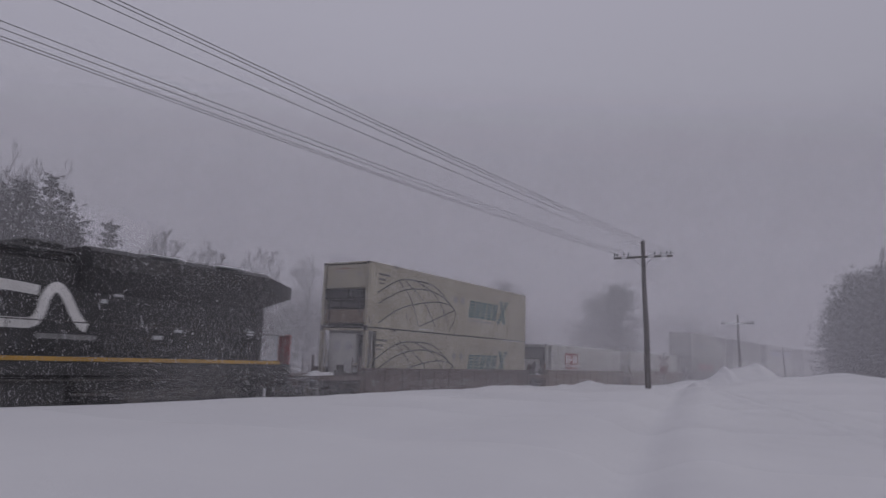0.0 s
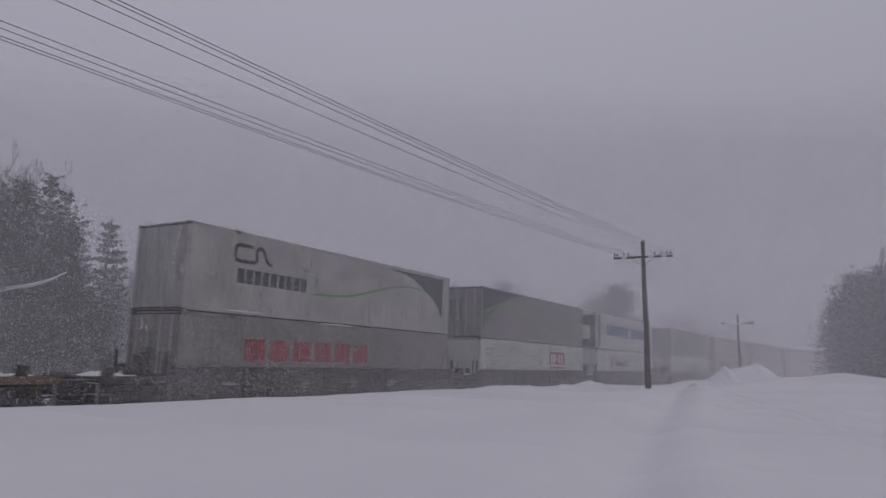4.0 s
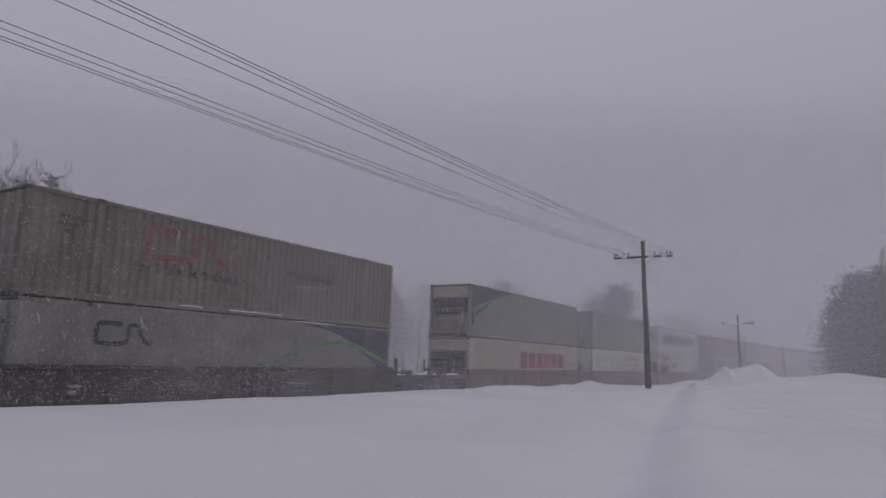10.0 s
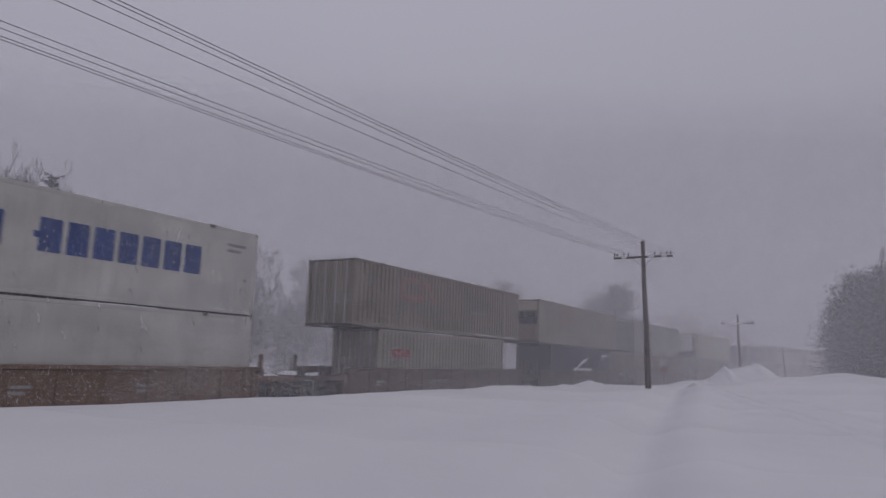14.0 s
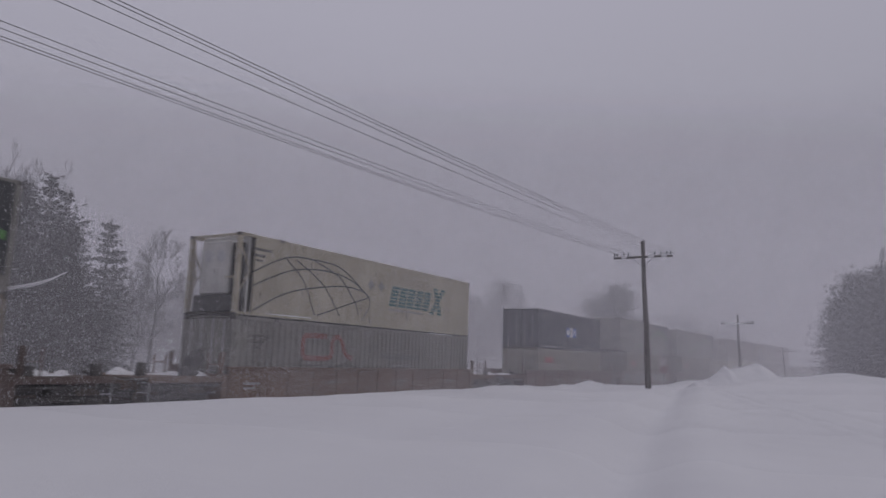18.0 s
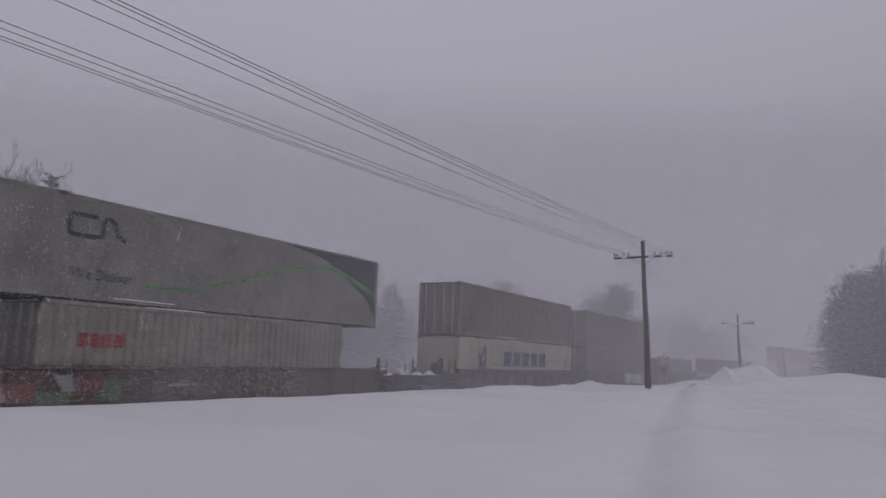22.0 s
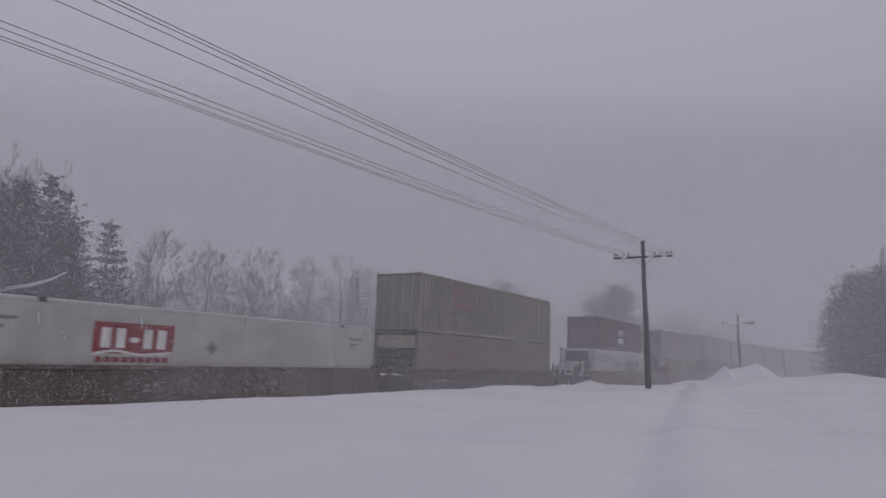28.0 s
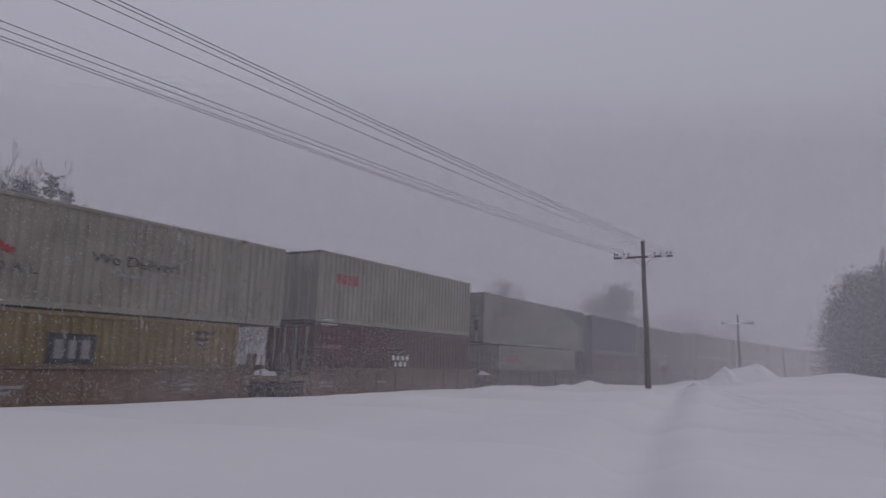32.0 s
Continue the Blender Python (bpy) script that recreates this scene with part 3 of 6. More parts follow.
def round_tree(x, y, height, width, seed, label, dense=900, leaf=1.0, cone=False, material=None, size=0.6):
    """A distant broad crown of fine twigs and clumps."""
    rng = random.Random(seed)
    z = height_at(x, y)
    t = thing("broad_tree", label, "tree", "trees behind the track", at=pose(x, y, z - 0.1))
    segs = branch_list(seed, height * 0.96, 0.55 if cone else 0.95, 3)
    part("trunk", from_lists("trunk", *sticks([s for s in segs if s[4] == 0], 8)), BARK, t)
    pull = Vector((0.26, 0.26, 0.93)) if cone else Vector((0.7, 0.7, 0.96))
    inner = [(a * pull, b * pull, ra, rb, lv) for a, b, ra, rb, lv in segs]
    part("limbs", from_lists("limbs", *sticks([(a, b, max(ra, 0.02), max(rb, 0.015), lv) for a, b, ra, rb, lv in inner if lv > 0], 4)), BARK, t)
    verts, faces = [], []
    clusters = []
    for _ in range(int(34 + 5 * width * height / 12)):
        g, ang = rng.uniform(0.06 if cone else 0.16, 0.97), rng.uniform(0, math.tau)
        room = width * ((1 - g) ** 0.8 if cone else math.sqrt(max(0.02, 1 - ((g - 0.56) / 0.47) ** 2)))
        room *= (0.86 + 0.14 * math.sin(4 * ang + seed) + 0.10 * math.sin(9 * g + 2 * ang)) * math.sqrt(rng.uniform(0.05, 0.95))
        clusters.append((Vector((room * math.cos(ang), room * math.sin(ang), g * height)), rng.uniform(0.06, 0.15) * width * (1.0 if cone else 1.5) + 0.2, Vector((math.cos(ang), math.sin(ang), 0.8)).normalized()))
    for _ in range(dense):
        c0, spread, d0 = rng.choice(clusters)
        c = c0 + Vector((rng.gauss(0, spread), rng.gauss(0, spread), rng.gauss(0, spread * 0.8)))
        if c.z < 0.1:
            continue
        for _ in range(5):
            d = (d0 * 0.7 + Vector((rng.uniform(-1, 1), rng.uniform(-1, 1), rng.uniform(-0.5, 1)))).normalized()
            s = d.cross(Vector((rng.uniform(-1, 1), rng.uniform(-1, 1), 0.3))).normalized() * rng.uniform(0.018, 0.045) * leaf
            k = len(verts)
            ln = rng.uniform(0.5, 1.5) * size
            verts.extend((tuple(c), tuple(c + d * ln * 0.5 + s), tuple(c + d * ln), tuple(c + d * ln * 0.5 - s)))
            faces.append((k, k + 1, k + 2, k + 3))
    part("crown", from_lists("crown", verts, faces), material or NEEDLES_DARK, t)
    return t


def far_wood():
    """The dense scrub and thin stems that close the wood behind its front trees."""
    rng = np.random.RandomState(91)
    n = 90000
    x = rng.uniform(24, 150, n)
    y = 54.0 + rng.uniform(0, 16, n) - 0.10 * np.maximum(x - 60, 0)
    crest = 6.0 + 0.036 * (x - 30) + 1.6 * np.sin(x * 0.31) + 1.1 * np.sin(x * 0.83 + 1) + 0.7 * np.sin(x * 2.1 + y)
    z = 0.3 + crest * rng.uniform(0, 1, n) ** 0.8
    ln = rng.uniform(0.5, 1.5, n)
    dx, dy, dz = rng.normal(0, 0.5, n), rng.normal(0, 0.4, n), rng.uniform(0.3, 1.0, n)
    k = ln / np.sqrt(dx * dx + dy * dy + dz * dz)
    w = rng.uniform(0.010, 0.034, n)
    tip = np.stack([x + dx * k, y + dy * k, z + dz * k], -1)
    foot = np.stack([x, y, z], -1)
    mid = (tip + foot) / 2
    out = np.stack([w, w * 0.3, -w * 0.4], -1)
    verts = np.stack([foot, mid + out, tip, mid - out], 1).reshape(-1, 3).tolist()
    me = from_lists("far_wood", verts, np.arange(4 * n).reshape(-1, 4).tolist())
    me.materials.append(TWIG)
    tagged(new("far_wood", me), "dense leafless scrub, faint grey in the snowfall", "far wood", kind="stuff")


# ---------------------------------------------------------------- the train
SPEED = 17.7
MOVING = []  # (thing, place along the track at 0 s, height)
MESHES = {}

PAINTS = {
    "grey": paint("grey_container_paint", (0.200, 0.194, 0.178), 0.5, 0.45, (0.10, 0.082, 0.066)),
    "white": paint("white_container_paint", (0.455, 0.45, 0.428), 0.45, 0.28, (0.20, 0.17, 0.14)),
    "cream": paint("cream_container_paint", (0.37, 0.34, 0.265), 0.5, 0.5, (0.17, 0.125, 0.085)),
    "sand": paint("sand_container_paint", (0.300, 0.264, 0.212), 0.55, 0.5, (0.15, 0.108, 0.078)),
    "pale": paint("pale_grey_container_paint", (0.345, 0.340, 0.325), 0.5, 0.4, (0.16, 0.13, 0.11)),
    "drab": paint("drab_container_paint", (0.215, 0.198, 0.170), 0.5, 0.5, (0.12, 0.088, 0.066)),
    "beige": paint("beige_container_paint", (0.262, 0.246, 0.212), 0.5, 0.5, (0.13, 0.09, 0.065)),
    "khaki": paint("khaki_container_paint", (0.188, 0.166, 0.136), 0.55, 0.55, (0.10, 0.072, 0.050)),
    "tan": paint("tan_container_paint", (0.345, 0.278, 0.190), 0.55, 0.5, (0.16, 0.105, 0.066)),
    "brown": paint("brown_grey_container_paint", (0.168, 0.142, 0.116), 0.55, 0.55, (0.095, 0.064, 0.046)),
    "navy": paint("navy_container_paint", (0.018, 0.022, 0.045), 0.45, 0.3),
    "slate": paint("slate_blue_container_paint", (0.042, 0.046, 0.062), 0.45, 0.35),
    "maroon": paint("maroon_container_paint", (0.078, 0.023, 0.026), 0.5, 0.45, (0.06, 0.034, 0.03)),
    "ochre": paint("ochre_container_paint", (0.205, 0.157, 0.075), 0.5, 0.6, (0.12, 0.085, 0.05)),
}
STAINED = paint("rust_stained_panel", (0.22, 0.17, 0.125), 0.6, 0.8, (0.09, 0.05, 0.03))
CAR_PAINTS = {
    "rust": paint("rust_red_car_paint", (0.092, 0.062, 0.052), 0.75, 0.6, (0.060, 0.042, 0.035), caked=0.5),
    "orange": paint("orange_brown_car_paint", (0.135, 0.085, 0.058), 0.7, 0.5, (0.10, 0.060, 0.042), caked=0.45),
    "black": paint("grimy_black_car_paint", (0.052, 0.044, 0.043), 0.75, 0.5, (0.055, 0.038, 0.032), caked=0.55),
    "red": paint("faded_red_car_paint", (0.118, 0.072, 0.062), 0.7, 0.5, (0.085, 0.056, 0.048), caked=0.45),
}
INK = {k: paint(k + "_marking_paint", c, 0.5, d, (0.2, 0.19, 0.18)) for k, c, d in (
    ("teal", (0.035, 0.12, 0.12), 0.35), ("blue", (0.025, 0.055, 0.20), 0.3), ("red", (0.27, 0.026, 0.032), 0.45), ("dull_red", (0.21, 0.065, 0.052), 0.6),
    ("white", (0.72, 0.71, 0.70), 0.35), ("dark", (0.045, 0.048, 0.05), 0.3), ("green", (0.085, 0.23, 0.06), 0.35), ("charcoal", (0.035, 0.04, 0.045), 0.3),
    ("faint_red", (0.16, 0.05, 0.045), 0.6), ("faint_green", (0.07, 0.11, 0.055), 0.6), ("faint_grey", (0.24, 0.23, 0.23), 0.6), ("faint_pale", (0.15, 0.135, 0.12), 0.7), ("faint_teal", (0.05, 0.10, 0.10), 0.6), ("yellow", (0.48, 0.27, 0.03), 0.35), ("worn_dark", (0.095, 0.088, 0.08), 0.6), ("dull_yellow", (0.24, 0.15, 0.045), 0.6), ("silver", (0.42, 0.43, 0.44), 0.35), ("navy", (0.03, 0.045, 0.10), 0.3), ("grey", (0.22, 0.22, 0.22), 0.3), ("bright_blue", (0.035, 0.10, 0.38), 0.2), ("maroon", (0.23, 0.02, 0.03), 0.3))}


def wavy_wall(length, z0, z1, ribbed, depth):
    """A closed wall panel along x whose outer face (towards -y) is ribbed or jointed."""
    xs, ys = [], []
    if ribbed:
        p = length / round(length / 0.30)
        x = -length / 2
        while x < length / 2 - 1e-4:
            for f, y in ((0.0, 0.0), (0.30, 0.0), (0.40, depth), (0.90, depth)):
                xs.append(x + f * p)
                ys.append(y)
            x += p
    else:
        p = length / round(length / 1.22)
        x = -length / 2
        while x < length / 2 - 1e-4:
            for f, y in ((0.0, 0.006), (0.012, 0.0), (0.988, 0.0), (0.9995, 0.006)):
                xs.append(x + f * p)
                ys.append(y)
            x += p
    xs.append(length / 2)
    ys.append(ys[0])
    verts, faces = [], []
    for x, y in zip(xs, ys):
        verts += [(x, y, z0), (x, y, z1), (x, 0.07, z0), (x, 0.07, z1)]
    for i in range(len(xs) - 1):
        a, b = 4 * i, 4 * i + 4
        faces += [(a, b, b + 1, a + 1), (a + 2, a + 3, b + 3, b + 2), (a + 1, b + 1, b + 3, a + 3), (a, a + 2, b + 2, b)]
    e = 4 * (len(xs) - 1)
    faces += [(0, 1, 3, 2), (e, e + 2, e + 3, e + 1)]
    return from_lists("side_wall", verts, faces)


def cached(key, make):
    if key not in MESHES:
        me = make()
        if isinstance(me, bmesh.types.BMesh):
            bm, me = me, bpy.data.meshes.new(key[0])
            bm.to_mesh(me)
            bm.free()
        MESHES[key] = me
    return MESHES[key]


def coloured(key, make, material):
    """The cached mesh in one material."""
    def both():
        me = make()
        if isinstance(me, bmesh.types.BMesh):
            bm, me = me, bpy.data.meshes.new(key[0])
            bm.to_mesh(me)
            bm.free()
        me.materials.append(material)
        return me
    return cached((*key, material.name), both)


HALF = 1.295


# markings: flat shapes laid on the wall that faces the camera; u along it from the leading end, w up from its foot
def flat(parent, name, polys, ink, length, lift=0.0, label=""):
    verts, faces = [], []
    y = -HALF - 0.006 - lift
    for poly in polys:
        k = len(verts)
        verts += [(u - length / 2, y, w) for u, w in poly]
        faces.append(tuple(range(k, k + len(poly))))
    me = from_lists(name, verts, faces)
    me.materials.append(INK[ink])
    ob = new(name, me)
    ob.parent = parent
    return tagged(ob, label) if label else ob


def rect(u0, w0, u1, w1, lean=0.0):
    return [(u0, w0), (u1, w0), (u1 + lean, w1), (u0 + lean, w1)]


def strip(points, width):
    """Quads of a band of even width along points."""
    out = []
    n = len(points)
    edge = []
    for i, (u, w) in enumerate(points):
        a, b = points[max(i - 1, 0)], points[min(i + 1, n - 1)]
        d = math.hypot(b[0] - a[0], b[1] - a[1]) or 1
        nu, nw = -(b[1] - a[1]) / d, (b[0] - a[0]) / d
        edge.append(((u + nu * width / 2, w + nw * width / 2), (u - nu * width / 2, w - nw * width / 2)))
    for (a, b), (c, d) in zip(edge, edge[1:]):
        out.append([a, b, d, c])
    return out


def curve_points(pts, n=8):
    """A smooth line through pts."""
    out = []
    for i in range(len(pts) - 1):
        p0, p1, p2, p3 = pts[max(i - 1, 0)], pts[i], pts[i + 1], pts[min(i + 2, len(pts) - 1)]
        for k in range(n):
            t = k / n
            out.append(tuple(0.5 * (2 * b + (c - a) * t + (2 * a - 5 * b + 4 * c - d) * t * t + (3 * b - a - 3 * c + d) * t ** 3) for a, b, c, d in zip(p0, p1, p2, p3)))
    out.append(pts[-1])
    return out


def frames_row(u0, w0, u1, w1, count, lean=0.0, gaps=()):
    """A row of plain solid blocks with clipped corners."""
    polys = []
    pitch = (u1 - u0) / count
    for i in range(count):
        if i in gaps:
            continue
        a, b = u0 + pitch * i + pitch * 0.06, u0 + pitch * (i + 1) - pitch * 0.12
        c = min(b - a, w1 - w0) * 0.05
        polys.append([(a + c, w0), (b - c, w0), (b + lean * 0.2, w0 + c), (b + lean, w1 - c), (b - c + lean, w1), (a + c + lean, w1), (a + lean, w1 - c), (a + lean * 0.2, w0 + c)])
    return polys


def striped_row(u0, w0, u1, w1, count, stripes, lean=0.25, tall_last=True):
    """Leaning blocks cut into level stripes; the last one is taller."""
    polys = []
    pitch = (u1 - u0) / (count + 0.8)
    for i in range(count):
        last = tall_last and i == count - 1
        a = u0 + pitch * i
        b = a + pitch * (1.75 if last else 0.86)
        top = w1 + (w1 - w0) * 0.28 if last else w1
        bot = w0 - (w1 - w0) * 0.14 if last else w0
        n = int(stripes * (1.42 if last else 1))
        for k in range(n):
            y0 = bot + (top - bot) * k / n
            y1 = y0 + (top - bot) / n * 0.80
            off = lambda y: lean * (y - w0) / (w1 - w0)
            if last:
                c = abs((k + 0.5) / n - 0.5) * 2
                for m in (-1, 1):
                    mid = (a + b) / 2 + m * c * (b - a) * 0.34
                    polys.append(rect(mid - pitch * 0.30 + off(y0), y0, mid + pitch * 0.30 + off(y0), y1))
            else:
                polys.append(rect(a + off(y0), y0, b + off(y0), y1))
    return polys


def ribbon(u0, w0, u1, w1, width):
    """A bent ribbon: an open bracket that runs on into a wave."""
    L, h = u1 - u0, w1 - w0
    a = curve_points([(u0 + 0.44 * L, w1), (u0 + 0.12 * L, w1), (u0, w1 - 0.12 * h), (u0, w0 + 0.12 * h), (u0 + 0.12 * L, w0), (u0 + 0.44 * L, w0)], 5)
    b = curve_points([(u0 + 0.44 * L, w0), (u0 + 0.53 * L, w0 + 0.08 * h), (u0 + 0.56 * L, w0 + 0.3 * h), (u0 + 0.56 * L, w1 - 0.2 * h), (u0 + 0.63 * L, w1), (u0 + 0.74 * L, w1 - 0.12 * h), (u0 + 0.84 * L, w0 + 0.25 * h), (u1, w0)], 5)
    return strip(a, width) + strip(b, width)


def lettering(parent, text, u, w, size, ink, length, width=None, name="lettering", space=1.0):
    """Readable words, in the built-in font, as a mesh laid on the wall."""
    cu = bpy.data.curves.new("words", "FONT")
    cu.body, cu.size, cu.space_character = text, size, space
    cu.offset = 0.005
    ob = bpy.data.objects.new("words", cu)
    me = bpy.data.meshes.new_from_object(ob)
    me.name = name
    bpy.data.objects.remove(ob)
    xs = [v.co.x for v in me.vertices]
    k = (width / (max(xs) - min(xs))) if width else 1.0
    for v in me.vertices:
        v.co = Vector((u - length / 2 + (v.co.x - min(xs)) * k, -HALF - 0.006, w + v.co.y))
    me.materials.clear()
    me.materials.append(INK[ink])
    o = new(name, me)
    o.parent = parent
    return o


def mk_globe(t, L, scale=1.0, du=0.0, ink="dark"):
    s = lambda pts: [(u * scale + du, w) for u, w in pts]
    for pts in ([(0.15, 1.55), (1.75, 2.28), (3.2, 2.42), (5.0, 2.28), (6.9, 1.28)], [(0.25, 1.1), (2.1, 1.85), (4.0, 2.08), (5.6, 1.88), (6.9, 1.30)],
                [(0.35, 0.25), (2.1, 1.05), (4.8, 1.55), (6.3, 1.52), (6.9, 1.30)], [(1.75, 2.28), (2.8, 1.5), (3.5, 0.28)], [(2.3, 2.30), (3.9, 1.5), (5.0, 0.35)],
                [(3.6, 0.28), (6.9, 1.30)], [(6.9, 1.30), (6.95, 0.9), (6.4, 0.25)], [(3.2, 2.42), (4.9, 1.9), (5.9, 1.0), (6.2, 0.5)]):
        flat(t, "globe_line", strip(curve_points(s(pts), 7), 0.06), ink, L)


def mk_striped(t, L, u=8.8, w=1.05, ink="teal", wide=4.6, stripes=6):
    flat(t, "striped_marking", striped_row(u, w, u + wide, w + 0.95, 6, stripes), ink, L)
    flat(t, "small_print", [rect(u, w - 0.2, u + wide * 0.62, w - 0.12)], "grey", L)


def mk_dots(t, L, u, w):
    for k in (0, 0.72):
        flat(t, "placard", [[(u + k, w - 0.24), (u + k + 0.24, w), (u + k, w + 0.24), (u + k - 0.24, w)]], "grey", L)


def mk_banner(t, L, u):
    flat(t, "red_banner", [rect(u, 1.52, u + 2.62, 2.40)], "maroon", L)
    flat(t, "banner_rim", [rect(u, 2.34, u + 2.62, 2.40), rect(u + 0.0, 1.52, u + 0.05, 2.34), rect(u + 2.57, 1.52, u + 2.62, 2.34)], "red", L, 0.004)
    flat(t, "white_block", [rect(u + 0.24, 1.68, u + 0.52, 2.24), rect(u + 0.70, 1.68, u + 0.98, 2.24)], "white", L, 0.004)
    flat(t, "white_block", [rect(u + 1.58, 1.68, u + 1.86, 2.24), rect(u + 2.04, 1.68, u + 2.34, 2.24)], "white", L, 0.004)
    flat(t, "small_oval", [[(u + 1.28 + 0.16 * math.cos(math.tau * k / 10), 1.92 + 0.08 * math.sin(math.tau * k / 10)) for k in range(10)]], "white", L, 0.004)
    flat(t, "banner_wave", strip(curve_points([(u + 0.02, 1.50), (u + 0.7, 1.60), (u + 1.5, 1.50), (u + 2.6, 1.58)], 4), 0.07), "white", L, 0.004)
    flat(t, "small_print", frames_row(u + 0.08, 1.28, u + 2.5, 1.43, 9), "maroon", L)
    flat(t, "placard", [[(u + 4.1, 1.55), (u + 4.32, 1.78), (u + 4.1, 2.0), (u + 3.88, 1.78)]] if u < 8 else [[(u - 1.5, 1.42), (u - 1.28, 1.65), (u - 1.5, 1.88), (u - 1.72, 1.65)]], "grey", L)


def mk_codes(t, L, u=0.7, w=2.35, ink="worn_dark"):
    """Owner's code and number as plain bars."""
    for r in (rect(u, w, u + 0.85, w + 0.10), rect(u, w - 0.22, u + 0.55, w - 0.12), rect(u + 0.1, w - 0.38, u + 0.45, w - 0.31)):
        flat(t, "code_bar", [r], ink, L)


def mk_swoosh(t, L, flip=False):
    f = (lambda p: [(L - u, w) for u, w in p]) if flip else (lambda p: p)
    top = [(10.4, 2.80), (15.98, 2.80)]
    arc = curve_points([(15.95, 0.45), (15.5, 1.05), (14.85, 1.48), (12.85, 2.42), (11.6, 2.68), (10.4, 2.80)], 6)
    side = [(15.98, 2.80), (15.98, 0.45)]
    inner = arc
    outer = [(u, 2.80) if u < 15.9 else (15.98, 2.80) for u, w in arc]
    polys = []
    for i in range(len(arc) - 1):
        polys.append(f([arc[i], arc[i + 1], (max(arc[i + 1][0], 10.4), 2.82), (max(arc[i][0], 10.4), 2.82)]))
    polys.append(f([(15.95, 0.45), (15.99, 0.45), (15.99, 2.82), (15.95, 2.82)]))
    flat(t, "dark_corner", polys, "charcoal", L)
    g = curve_points([(4.7, 0.60), (6.8, 0.78), (9.3, 1.5), (11.7, 2.10), (13.4, 2.16), (14.9, 1.75), (15.9, 1.45)], 8)
    polys = []
    n = len(g)
    for i in range(n - 1):
        wa, wb = (0.09 + 0.15 * (j / n) ** 2 for j in (i, i + 1))
        polys.append(f([(g[i][0], g[i][1] - wa / 2), (g[i + 1][0], g[i + 1][1] - wb / 2), (g[i + 1][0], g[i + 1][1] + wb / 2), (g[i][0], g[i][1] + wa / 2)]))
    flat(t, "green_stripe", polys, "green", L, 0.004)
    u = 12.0 if flip else 2.3
    flat(t, "ribbon_emblem", ribbon(u, 1.80, u + 1.72, 2.36, 0.13), "charcoal", L)
    lettering(t, "We Deliver!", u - (0.3 if flip else -0.15), 0.62, 0.42, "charcoal", L, 1.95)


def mk_emblem(t, L, u, w, ink="dull_red", words=True, h=0.85, wide=2.95):
    flat(t, "ribbon_emblem", ribbon(u, w, u + wide, w + h, 0.20), ink, L, 0.0)
    if words:
        lettering(t, "INTERMODAL", u - 0.45, w - 0.50, 0.36, "dark", L, wide + 1.1, space=1.7)


